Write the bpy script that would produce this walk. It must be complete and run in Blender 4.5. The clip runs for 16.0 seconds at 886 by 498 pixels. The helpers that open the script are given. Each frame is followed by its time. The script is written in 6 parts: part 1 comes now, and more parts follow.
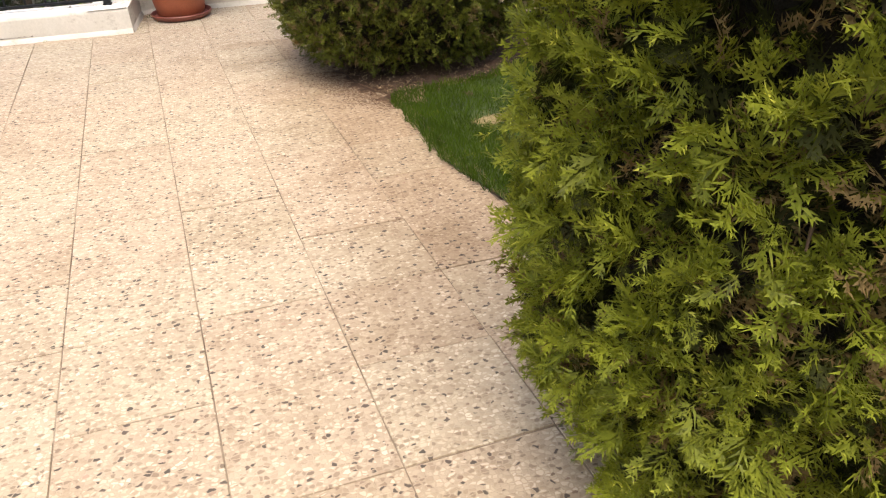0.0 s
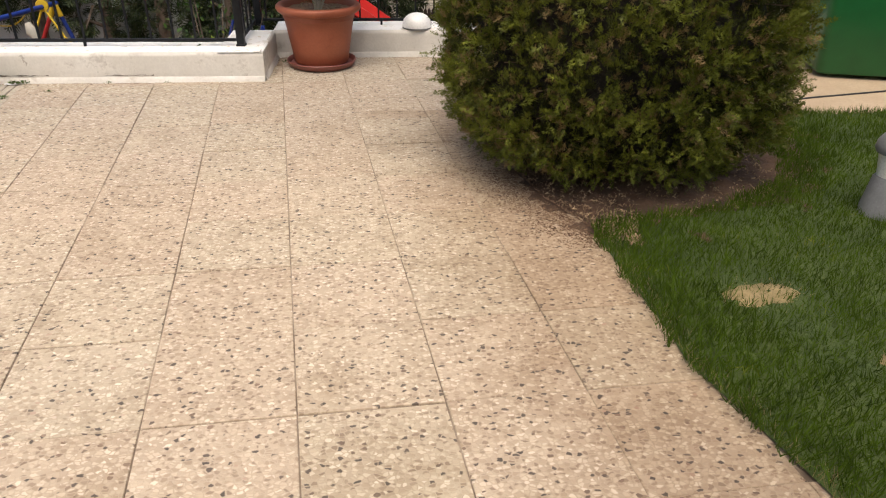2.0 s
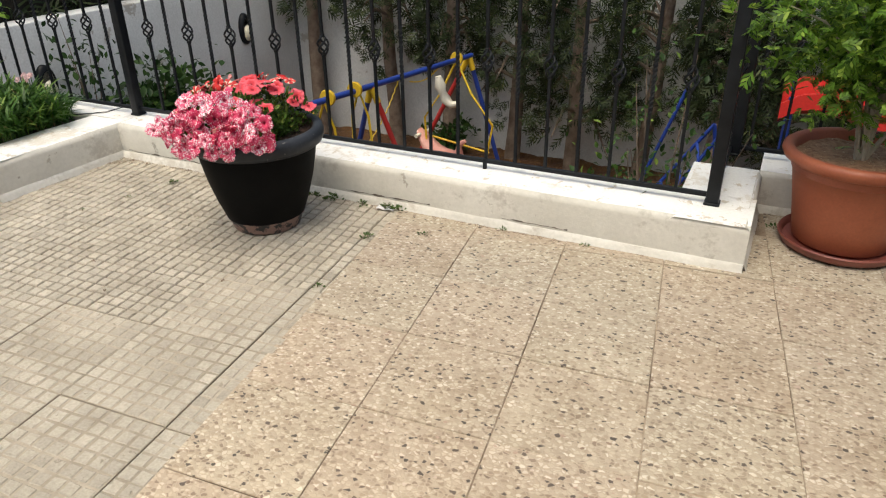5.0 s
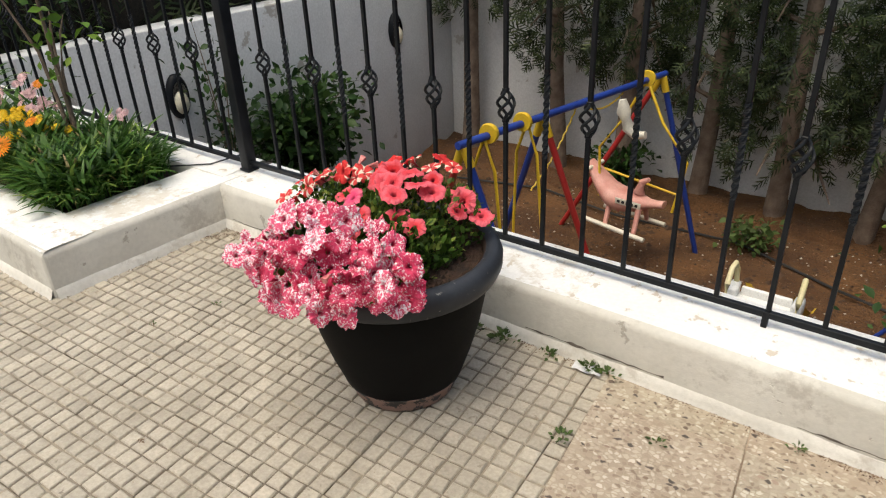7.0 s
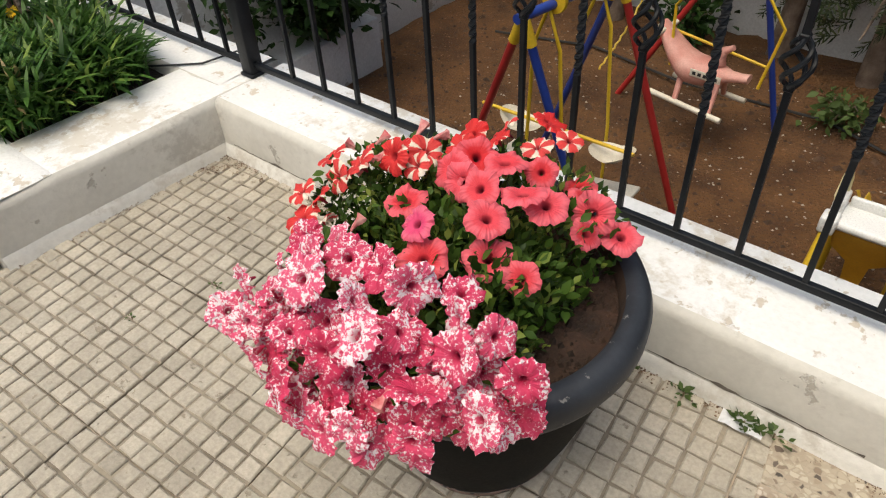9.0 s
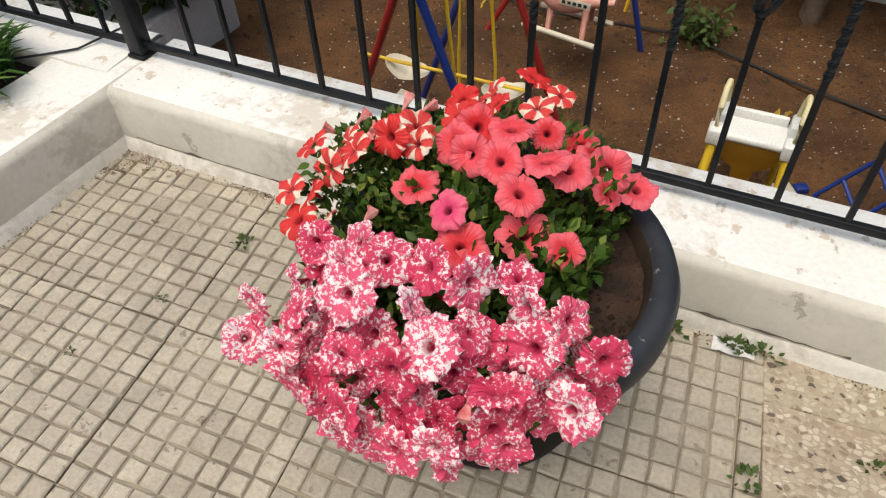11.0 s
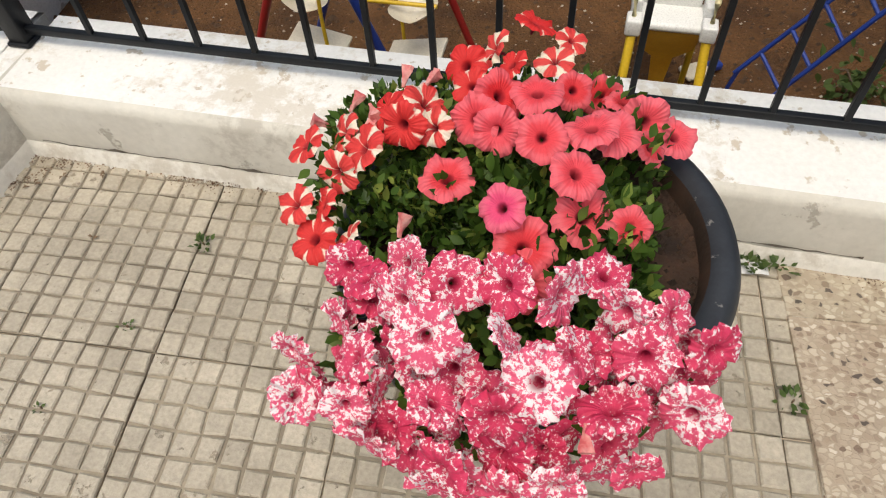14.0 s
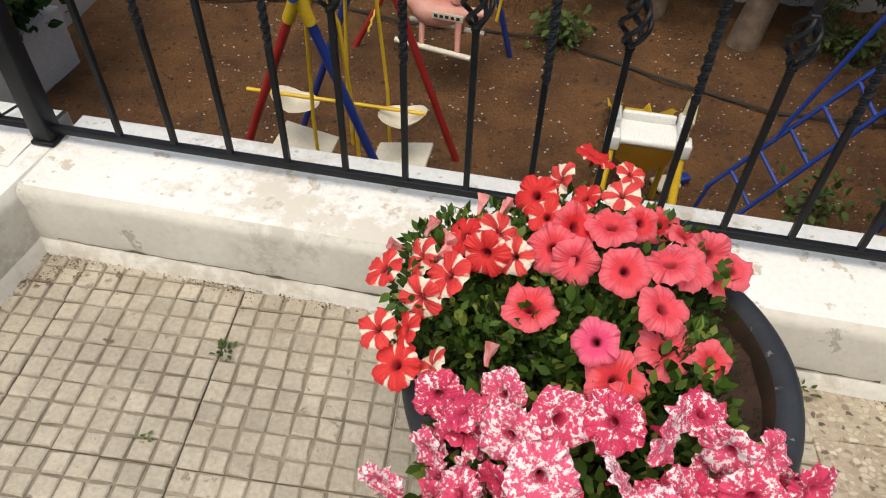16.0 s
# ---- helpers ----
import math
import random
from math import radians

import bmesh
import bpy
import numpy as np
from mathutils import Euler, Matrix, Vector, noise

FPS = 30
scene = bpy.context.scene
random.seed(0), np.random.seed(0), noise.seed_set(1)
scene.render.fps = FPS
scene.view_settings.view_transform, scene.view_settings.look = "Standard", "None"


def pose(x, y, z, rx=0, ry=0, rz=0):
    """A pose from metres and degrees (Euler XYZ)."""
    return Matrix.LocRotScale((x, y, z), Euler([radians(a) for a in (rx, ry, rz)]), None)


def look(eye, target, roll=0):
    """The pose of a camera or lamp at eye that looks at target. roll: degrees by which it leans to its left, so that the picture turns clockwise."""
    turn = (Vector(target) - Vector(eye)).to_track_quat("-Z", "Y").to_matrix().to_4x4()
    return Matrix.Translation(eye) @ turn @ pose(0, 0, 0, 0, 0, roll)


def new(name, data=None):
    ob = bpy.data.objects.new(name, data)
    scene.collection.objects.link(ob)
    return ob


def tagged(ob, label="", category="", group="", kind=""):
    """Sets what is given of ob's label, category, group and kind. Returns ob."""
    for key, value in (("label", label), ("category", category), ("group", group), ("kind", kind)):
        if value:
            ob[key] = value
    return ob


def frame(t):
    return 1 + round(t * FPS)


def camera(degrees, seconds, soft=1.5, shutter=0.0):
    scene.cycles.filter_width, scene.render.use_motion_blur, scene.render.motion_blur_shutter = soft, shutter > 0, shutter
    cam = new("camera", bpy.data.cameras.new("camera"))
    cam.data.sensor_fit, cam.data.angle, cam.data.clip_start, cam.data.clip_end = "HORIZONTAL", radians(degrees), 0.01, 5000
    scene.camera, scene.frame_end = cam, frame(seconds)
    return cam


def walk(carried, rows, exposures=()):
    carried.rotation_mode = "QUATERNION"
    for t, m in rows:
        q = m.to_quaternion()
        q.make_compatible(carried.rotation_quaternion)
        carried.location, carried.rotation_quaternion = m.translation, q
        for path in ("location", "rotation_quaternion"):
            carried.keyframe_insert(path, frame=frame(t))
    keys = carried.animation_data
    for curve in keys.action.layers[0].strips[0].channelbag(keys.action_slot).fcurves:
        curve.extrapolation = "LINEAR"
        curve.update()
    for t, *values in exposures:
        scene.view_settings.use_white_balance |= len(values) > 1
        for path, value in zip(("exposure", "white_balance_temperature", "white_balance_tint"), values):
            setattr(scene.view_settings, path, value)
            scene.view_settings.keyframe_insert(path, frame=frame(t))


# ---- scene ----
cam = camera(63.9, 16.0, soft=1.15)
PATH = [
    (0, (-0.181, 1.001, 1.34), (0.21, 2.661, 0.296), -2.5),
    (0.5, (-0.196, 1.318, 1.362), (-0.075, 3.072, 0.409), 0.3),
    (1, (-0.181, 1.62, 1.356), (-0.122, 3.362, 0.374), 0.7),
    (1.5, (-0.284, 1.953, 1.345), (-0.063, 3.7, 0.397), -1.7),
    (2, (-0.369, 2.272, 1.317), (-0.215, 4.012, 0.344), 1.0),
    (2.5, (-0.433, 2.598, 1.335), (-0.489, 4.34, 0.354), 0.9),
    (3, (-0.566, 2.954, 1.333), (-0.562, 4.72, 0.395), -2.5),
    (3.5, (-0.692, 3.286, 1.349), (-0.977, 5.024, 0.401), 0.2),
    (4, (-0.759, 3.6, 1.336), (-1.25, 5.28, 0.368), 0.1),
    (4.5, (-0.939, 3.925, 1.334), (-1.338, 5.652, 0.407), -2.5),
    (4.7, (-1.021, 4.053, 1.345), (-1.514, 5.737, 0.385), -2.4),
    (5, (-1.129, 4.27, 1.373), (-1.906, 5.864, 0.448), -0.9),
    (5.2, (-1.205, 4.379, 1.362), (-2.109, 5.919, 0.463), 0.1),
    (7.3, (-2.126, 5.443, 1.329), (-3.212, 6.803, 0.344), -3.0),
    (7.5, (-2.21, 5.513, 1.332), (-3.239, 6.868, 0.281), -3.5),
    (8, (-2.375, 5.666, 1.298), (-3.533, 6.869, 0.196), -3.1),
    (8.5, (-2.51, 5.814, 1.295), (-3.708, 6.919, 0.136), -2.8),
    (9, (-2.604, 5.868, 1.275), (-3.585, 7.003, -0.047), -3.3),
    (9.2, (-2.645, 5.873, 1.267), (-3.557, 7.044, -0.074), -2.3),
    (11.3, (-2.868, 5.826, 1.269), (-3.491, 7.059, -0.177), -2.7),
    (11.5, (-2.879, 5.83, 1.268), (-3.518, 7.062, -0.172), -3.4),
    (12, (-2.883, 5.836, 1.266), (-3.493, 7.063, -0.191), -4.3),
    (12.5, (-2.907, 5.878, 1.254), (-3.512, 7.025, -0.268), -4.5),
    (13, (-2.965, 5.947, 1.257), (-3.592, 7.078, -0.269), -4.5),
    (13.5, (-3.017, 5.964, 1.253), (-3.453, 7.119, -0.321), -5.0),
    (14, (-3.078, 5.932, 1.255), (-3.413, 7.071, -0.355), -4.4),
    (14.5, (-3.081, 5.926, 1.259), (-3.375, 7.104, -0.331), -1.8),
    (15, (-3.081, 5.938, 1.264), (-3.324, 7.138, -0.317), 1.1),
    (15.5, (-3.159, 5.921, 1.265), (-3.405, 7.147, -0.296), 0.7),
    (16, (-3.248, 5.923, 1.294), (-3.493, 7.285, -0.15), 2.0),
]
EXPOSURES = [(0.0, 0.28, 6900, 10), (0.5, -0.04, 6900, 10), (1.0, -0.15, 6900, 10), (1.5, -0.15, 6900, 10), (2.0, -0.12, 6900, 10), (2.5, -0.20, 6950, 8), (4.5, -0.22, 6850, 3), (7.5, -0.29, 6800, 4), (9.0, -0.37, 6800, 4), (12.5, -0.44, 6800, 4), (16.0, -0.40, 6800, 4)]
walk(cam, [(t, look(eye, target, roll)) for t, eye, target, roll in PATH], EXPOSURES)
SKY, SUN = 0.225, 1.55

# ---- world, sun, exposure ----
SUN_AZ, SUN_EL = radians(188), radians(70)
world = bpy.data.worlds.new("sky")
scene.world = world
world.use_nodes = True
wn = world.node_tree
sky = wn.nodes.new("ShaderNodeTexSky")
sky.sky_type = "NISHITA"
sky.sun_disc = False
sky.sun_elevation, sky.sun_rotation = SUN_EL, SUN_AZ
sky.air_density, sky.dust_density, sky.ozone_density = 1.0, 6.0, 1.0
wn.links.new(sky.outputs[0], wn.nodes["Background"].inputs[0])
wn.nodes["Background"].inputs[1].default_value = SKY
sun = new("sun", bpy.data.lights.new("sun", "SUN"))
sun.data.energy, sun.data.angle, sun.data.color = SUN, radians(45), (1.0, 0.96, 0.90)
sun.matrix_world = look((math.sin(SUN_AZ) * math.cos(SUN_EL) * 9, math.cos(SUN_AZ) * math.cos(SUN_EL) * 9, math.sin(SUN_EL) * 9), (0, 0, 0))


# ---- materials ----
def graph(name):
    m = bpy.data.materials.new(name)
    m.use_nodes = True
    return m, m.node_tree, m.node_tree.nodes["Principled BSDF"]


def node(tree, kind, **inputs):
    n = tree.nodes.new("ShaderNode" + kind)
    for key, value in inputs.items():
        slot = n.inputs[key.replace("_", " ")]
        if isinstance(value, bpy.types.NodeSocket):
            tree.links.new(value, slot)
        else:
            slot.default_value = value
    return n


def calc(tree, op, a, b=0.0, c=0.0):
    n = tree.nodes.new("ShaderNodeMath")
    n.operation = op
    for i, value in enumerate((a, b, c)):
        if isinstance(value, bpy.types.NodeSocket):
            tree.links.new(value, n.inputs[i])
        else:
            n.inputs[i].default_value = value
    return n.outputs[0]


def ramp(tree, fac, stops):
    n = tree.nodes.new("ShaderNodeValToRGB")
    tree.links.new(fac, n.inputs[0])
    e = n.color_ramp.elements
    while len(e) < len(stops):
        e.new(0.5)
    for k, (at, c) in zip(e, stops):
        k.position = at
        k.color = (*c, 1) if len(c) == 3 else (c[0], c[0], c[0], 1)
    return n.outputs[0]


def blend(tree, fac, a, b, how="MIX"):
    n = tree.nodes.new("ShaderNodeMix")
    n.data_type, n.blend_type = "RGBA", how
    for slot, value in ((0, fac), (6, a), (7, b)):
        if isinstance(value, bpy.types.NodeSocket):
            tree.links.new(value, n.inputs[slot])
        else:
            n.inputs[slot].default_value = value if slot == 0 else (*value, 1)
    return n.outputs[2]


def place_of(tree):
    """Object coordinates, shifted at random from piece to piece."""
    co = node(tree, "TexCoord").outputs["Object"]
    r = node(tree, "ObjectInfo").outputs["Random"]
    s = tree.nodes.new("ShaderNodeVectorMath")
    s.operation = "MULTIPLY_ADD"
    v = node(tree, "CombineXYZ", X=r, Y=calc(tree, "MULTIPLY", r, 3.7), Z=calc(tree, "MULTIPLY", r, 7.3)).outputs[0]
    tree.links.new(v, s.inputs[0])
    s.inputs[1].default_value = (40, 40, 40)
    tree.links.new(co, s.inputs[2])
    return s.outputs[0], r


def noise_of(tree, co, scale, detail=4.0, rough=0.6):
    return node(tree, "TexNoise", Vector=co, Scale=scale, Detail=detail, Roughness=rough).outputs["Fac"]


def relief(tree, bsdf, height, strength, depth):
    b = node(tree, "Bump", Strength=strength, Distance=depth, Height=height)
    tree.links.new(b.outputs[0], bsdf.inputs["Normal"])


def plain(name, c1, c2, scale=6.0, rough=0.6, fine=120.0, bump=0.3, depth=0.002, metal=0.0, wear=None, wear_at=0.62, wear_scale=14.0, islands=0.0, grain=0.3, gloss=0.5, stains=None):
    """Two tones at a large scale, fine grain, relief, and patches of wear with their own colour."""
    m, t, b = graph(name)
    co, r = place_of(t)
    big, small = noise_of(t, co, scale), noise_of(t, co, fine, 3.0)
    col = blend(t, ramp(t, big, [(0.35, (0,)), (0.65, (1,))]), c1, c2)
    col = blend(t, grain, col, ramp(t, small, [(0.3, (0.35,)), (0.7, (1.0,))]), "MULTIPLY")
    if islands:
        ri = node(t, "NewGeometry").outputs["Random Per Island"]
        col = blend(t, islands, col, ramp(t, ri, [(0.0, (0.25,)), (1.0, (1.0,))]), "MULTIPLY")
    if stains:
        blot = calc(t, "MULTIPLY_ADD", noise_of(t, co, 31.0, 5.0, 0.7), 0.55, noise_of(t, co, 2.3, 4.0, 0.65))
        col = blend(t, ramp(t, calc(t, "MULTIPLY", blot, 0.6), [(0.487, (0,)), (0.545, (0.8,))]), col, stains)
    h = small
    rr = calc(t, "MULTIPLY_ADD", small, 0.2, rough - 0.1)
    if wear:
        w = ramp(t, noise_of(t, co, wear_scale, 6.0, 0.65), [(wear_at, (0,)), (wear_at + 0.03, (1,))])
        col = blend(t, w, col, wear)
        h = calc(t, "MULTIPLY_ADD", w, -1.5, small)
    t.links.new(col, b.inputs["Base Color"])
    t.links.new(rr, b.inputs["Roughness"])
    b.inputs["Metallic"].default_value = metal
    b.inputs["Specular IOR Level"].default_value = gloss
    relief(t, b, h, bump, depth)
    return m


def terrazzo():
    m, t, b = graph("washed pebble terrazzo")
    co, r = place_of(t)
    warp = node(t, "TexNoise", Vector=co, Scale=55.0, Detail=2.0)
    mixv = t.nodes.new("ShaderNodeVectorMath")
    mixv.operation = "MULTIPLY_ADD"
    t.links.new(warp.outputs["Color"], mixv.inputs[0])
    mixv.inputs[1].default_value = (0.014, 0.014, 0.014)
    t.links.new(co, mixv.inputs[2])
    sc = node(t, "VectorMath")
    sc.operation = "MULTIPLY"
    t.links.new(mixv.outputs[0], sc.inputs[0])
    sc.inputs[1].default_value = (1.0, 1.35, 0.2)
    v = node(t, "TexVoronoi", Vector=sc.outputs[0], Scale=68.0)
    edge = t.nodes.new("ShaderNodeTexVoronoi")
    edge.feature = "DISTANCE_TO_EDGE"
    edge.inputs["Scale"].default_value = 68.0
    t.links.new(sc.outputs[0], edge.inputs["Vector"])
    pick = node(t, "SeparateColor", Color=v.outputs["Color"]).outputs[0]
    chip = ramp(t, pick, [(0.0, (0.085, 0.07, 0.056)), (0.05, (0.13, 0.10, 0.078)), (0.06, (0.28, 0.21, 0.15)), (0.25, (0.39, 0.305, 0.217)), (0.45, (0.47, 0.382, 0.28)), (0.7, (0.55, 0.463, 0.345)), (0.92, (0.62, 0.54, 0.42)), (1.0, (0.72, 0.65, 0.53))])
    stone = ramp(t, edge.outputs["Distance"], [(0.05, (0,)), (0.16, (1,))])
    large = node(t, "TexVoronoi", Vector=sc.outputs[0], Scale=33.0)
    lp = node(t, "SeparateColor", Color=large.outputs["Color"])
    body = calc(t, "MULTIPLY_ADD", lp.outputs[1], 0.16, 0.14)
    inside = ramp(t, calc(t, "SUBTRACT", body, large.outputs["Distance"]), [(0.0, (0,)), (0.02, (1,))])
    rare = calc(t, "MULTIPLY", inside, calc(t, "LESS_THAN", lp.outputs[0], 0.22))
    brown = ramp(t, lp.outputs[2], [(0.0, (0.15, 0.105, 0.075)), (0.5, (0.27, 0.19, 0.135)), (0.7, (0.46, 0.33, 0.25)), (1.0, (0.70, 0.63, 0.51))])
    dirt = noise_of(t, co, 5.0)
    base = blend(t, ramp(t, dirt, [(0.35, (0,)), (0.7, (1,))]), (0.42, 0.338, 0.247), (0.51, 0.428, 0.32))
    col = blend(t, stone, base, chip)
    col = blend(t, rare, col, brown)
    tone = ramp(t, r, [(0.0, (0.94, 0.90, 0.865)), (0.35, (0.985, 0.95, 0.925)), (0.7, (0.97, 0.96, 0.925)), (1.0, (1.0, 1.0, 0.98))])
    col = blend(t, 1.0, col, tone, "MULTIPLY")
    stain = ramp(t, noise_of(t, co, 2.2, 5.0, 0.7), [(0.5, (1.0, 1.0, 1.0)), (0.75, (0.80, 0.77, 0.72))])
    col = blend(t, 1.0, col, stain, "MULTIPLY")
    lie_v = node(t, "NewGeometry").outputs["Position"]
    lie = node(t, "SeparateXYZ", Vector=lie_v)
    # Darker and cooler towards the kerb, with a noisy border.
    kerbward = calc(t, "MULTIPLY_ADD", noise_of(t, co, 1.5, 3.0), 1.2, lie.outputs[1])
    col = blend(t, ramp(t, calc(t, "MULTIPLY", kerbward, 0.1), [(0.57, (0,)), (0.72, (0.9,))]), col, blend(t, 1.0, col, (0.80, 0.83, 0.88), "MULTIPLY"))
    # Darker and browner towards the lawn side, between about y = 2.5 and 6.3.
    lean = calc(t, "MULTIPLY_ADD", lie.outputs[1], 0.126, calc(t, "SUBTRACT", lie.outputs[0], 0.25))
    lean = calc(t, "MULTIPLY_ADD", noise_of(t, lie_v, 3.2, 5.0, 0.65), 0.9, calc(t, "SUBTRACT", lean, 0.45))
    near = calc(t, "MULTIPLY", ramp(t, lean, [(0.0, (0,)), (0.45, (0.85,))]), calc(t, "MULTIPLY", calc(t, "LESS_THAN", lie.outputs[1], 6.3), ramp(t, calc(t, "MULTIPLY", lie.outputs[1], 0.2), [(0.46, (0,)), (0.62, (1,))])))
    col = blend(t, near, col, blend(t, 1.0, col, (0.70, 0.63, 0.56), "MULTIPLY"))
    t.links.new(col, b.inputs["Base Color"])
    b.inputs["Roughness"].default_value = 0.72
    relief(t, b, stone, 0.4, 0.002)
    return m


def petal(name, kind):
    """A petunia's corolla; the map's u runs round the flower and v from throat to edge."""
    m, t, b = graph(name)
    uv = node(t, "SeparateXYZ", Vector=node(t, "UVMap").outputs[0])
    u, v = uv.outputs[0], uv.outputs[1]
    co, r = place_of(t)
    lobe = calc(t, "ABSOLUTE", calc(t, "MULTIPLY_ADD", calc(t, "FRACT", calc(t, "MULTIPLY", u, 5.0)), 2.0, -1.0))
    vein = calc(t, "ABSOLUTE", calc(t, "SINE", calc(t, "MULTIPLY", u, 94.2)))
    n = noise_of(t, co, 3.0, 3.0)
    if kind == "striped":
        w = calc(t, "MULTIPLY_ADD", n, 0.60, calc(t, "SUBTRACT", lobe, calc(t, "MULTIPLY_ADD", v, -0.42, 1.33)))
        w = calc(t, "MULTIPLY_ADD", calc(t, "SUBTRACT", r, 0.5), 0.50, w)
        red = blend(t, r, (0.66, 0.026, 0.028), (0.74, 0.075, 0.07))
        col = blend(t, ramp(t, w, [(0.0, (0,)), (0.16, (1,))]), red, (0.86, 0.77, 0.63))
    elif kind == "speckled":
        splash = noise_of(t, co, 6.2, 6.0, 0.70)
        big = noise_of(t, co, 1.5, 2.0)
        w = calc(t, "MULTIPLY_ADD", big, 0.35, splash)
        w = calc(t, "MULTIPLY_ADD", r, 0.09, w)
        w = calc(t, "MULTIPLY_ADD", v, 0.04, w)
        rose = blend(t, ramp(t, r, [(0.0, (0,)), (1.0, (1,))]), (0.62, 0.034, 0.11), (0.76, 0.11, 0.22))
        half = calc(t, "MULTIPLY", w, 0.5)
        rose = blend(t, ramp(t, half, [(0.34, (0,)), (0.41, (0.30,))]), rose, (0.82, 0.27, 0.38))
        col = blend(t, ramp(t, half, [(0.390, (0,)), (0.401, (1,))]), rose, (0.90, 0.83, 0.85))
    else:
        one, two = ((0.70, 0.026, 0.034), (0.84, 0.095, 0.13)) if kind == "coral" else ((0.78, 0.07, 0.19), (0.83, 0.12, 0.26))
        col = blend(t, r, one, two)
        pale = ramp(t, calc(t, "MULTIPLY_ADD", n, 0.5, v), [(0.75, (0,)), (1.35, (0.42,))])
        col = blend(t, pale, col, (0.88, 0.25, 0.31))
    col = blend(t, calc(t, "MULTIPLY", ramp(t, vein, [(0.0, (1,)), (0.25, (0,))]), 0.08 if kind == "speckled" else 0.2), col, (0.30, 0.01, 0.03))
    throat = ramp(t, v, [(0.08, (1,)), (0.26, (0,))])
    col = blend(t, throat, col, (0.36, 0.015, 0.06) if kind == "speckled" else (0.17, 0.012, 0.025))
    t.links.new(col, b.inputs["Base Color"])
    b.inputs["Roughness"].default_value = 0.55
    b.inputs["Specular IOR Level"].default_value = 0.25
    relief(t, b, vein, 0.25, 0.01)
    thin(t, b, col, 0.2)
    return m


def thin(t, b, col, share):
    """Lets part of the light through a leaf or petal."""
    tr = node(t, "BsdfTranslucent", Color=col)
    mx = node(t, "MixShader", Fac=share)
    t.links.new(b.outputs[0], mx.inputs[1])
    t.links.new(tr.outputs[0], mx.inputs[2])
    t.links.new(mx.outputs[0], t.nodes["Material Output"].inputs[0])


def foliage(name, dark, light, tip=None, rough=0.5, clump=0.0):
    m, t, b = graph(name)
    ri = node(t, "NewGeometry").outputs["Random Per Island"]
    co, r = place_of(t)
    stops = [(0.0, dark), (0.5, light)] + ([(0.82, light), (1.0, tip)] if tip else [(1.0, light)])
    if clump:
        near = ramp(t, noise_of(t, co, clump, 3.0, 0.6), [(0.33, (0.0,)), (0.68, (1.0,))])
        ri = calc(t, "MULTIPLY_ADD", near, 0.52, calc(t, "MULTIPLY", ri, 0.48))
    col = ramp(t, ri, stops)
    col = blend(t, 0.5, col, ramp(t, noise_of(t, co, 3.0), [(0.3, (0.6,)), (0.7, (1.0,))]), "MULTIPLY")
    t.links.new(col, b.inputs["Base Color"])
    b.inputs["Roughness"].default_value = rough
    b.inputs["Specular IOR Level"].default_value = 0.18
    thin(t, b, col, 0.3)
    return m


TERRAZZO = terrazzo()
MOSAIC = plain("cement mosaic tile", (0.435, 0.385, 0.305), (0.57, 0.51, 0.412), 5.0, 0.85, 110.0, 0.7, 0.0025, wear=(0.30, 0.255, 0.195), wear_at=0.64, wear_scale=34.0, grain=0.38, islands=0.25)
GROUT = plain("dirty joint mortar", (0.36, 0.29, 0.21), (0.60, 0.50, 0.39), 5.0, 0.9, 90.0, 0.6, 0.003)
JOINT = plain("dirt-filled paving joint", (0.15, 0.105, 0.07), (0.44, 0.35, 0.26), 3.5, 0.95, 60.0, 0.6, 0.003)
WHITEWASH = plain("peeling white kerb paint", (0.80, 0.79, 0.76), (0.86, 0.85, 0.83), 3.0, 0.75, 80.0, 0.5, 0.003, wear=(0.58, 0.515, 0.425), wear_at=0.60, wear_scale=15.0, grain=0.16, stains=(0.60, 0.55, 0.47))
# Upright render; its grey also carries the shade of the wall sides.
RENDER_SHADED = plain("painted render with side shade", (0.55, 0.525, 0.465), (0.65, 0.625, 0.565), 3.0, 0.8, 60.0, 0.5, 0.003, wear=(0.40, 0.37, 0.32), wear_at=0.66, wear_scale=9.0, grain=0.14, stains=(0.42, 0.39, 0.34))
FILLET = plain("painted mortar fillet", (0.58, 0.555, 0.50), (0.70, 0.675, 0.62), 4.0, 0.8, 60.0, 0.6, 0.003, grain=0.18, stains=(0.46, 0.42, 0.36))
CONCRETE = plain("tan concrete", (0.40, 0.30, 0.19), (0.48, 0.37, 0.25), 2.0, 0.85, 70.0, 0.4, 0.003)
SOIL = plain("red garden soil", (0.082, 0.035, 0.011), (0.178, 0.082, 0.027), 2.2, 0.95, 38.0, 1.0, 0.04, wear=(0.25, 0.145, 0.08), wear_at=0.62, wear_scale=26.0, grain=0.5)
DARK_SOIL = plain("dark potting soil", (0.018, 0.009, 0.005), (0.055, 0.026, 0.014), 24.0, 0.95, 90.0, 1.0, 0.006)
BED_SOIL = plain("brown litter soil", (0.05, 0.027, 0.015), (0.115, 0.065, 0.038), 5.0, 0.95, 60.0, 0.9, 0.01, wear=(0.35, 0.25, 0.15), wear_at=0.66, wear_scale=45.0)
IRON = plain("black painted iron", (0.006, 0.007, 0.009), (0.012, 0.014, 0.017), 12.0, 0.45, 150.0, 0.25, 0.001, gloss=0.2)
POT_INNER = plain("earth-stained pot wall", (0.020, 0.011, 0.006), (0.062, 0.031, 0.018), 9.0, 0.85, 120.0, 0.5, 0.002)
BLACK_POT = plain("black moulded plastic", (0.0035, 0.0035, 0.004), (0.007, 0.007, 0.007), 5.0, 0.6, 160.0, 0.25, 0.001, gloss=0.06)
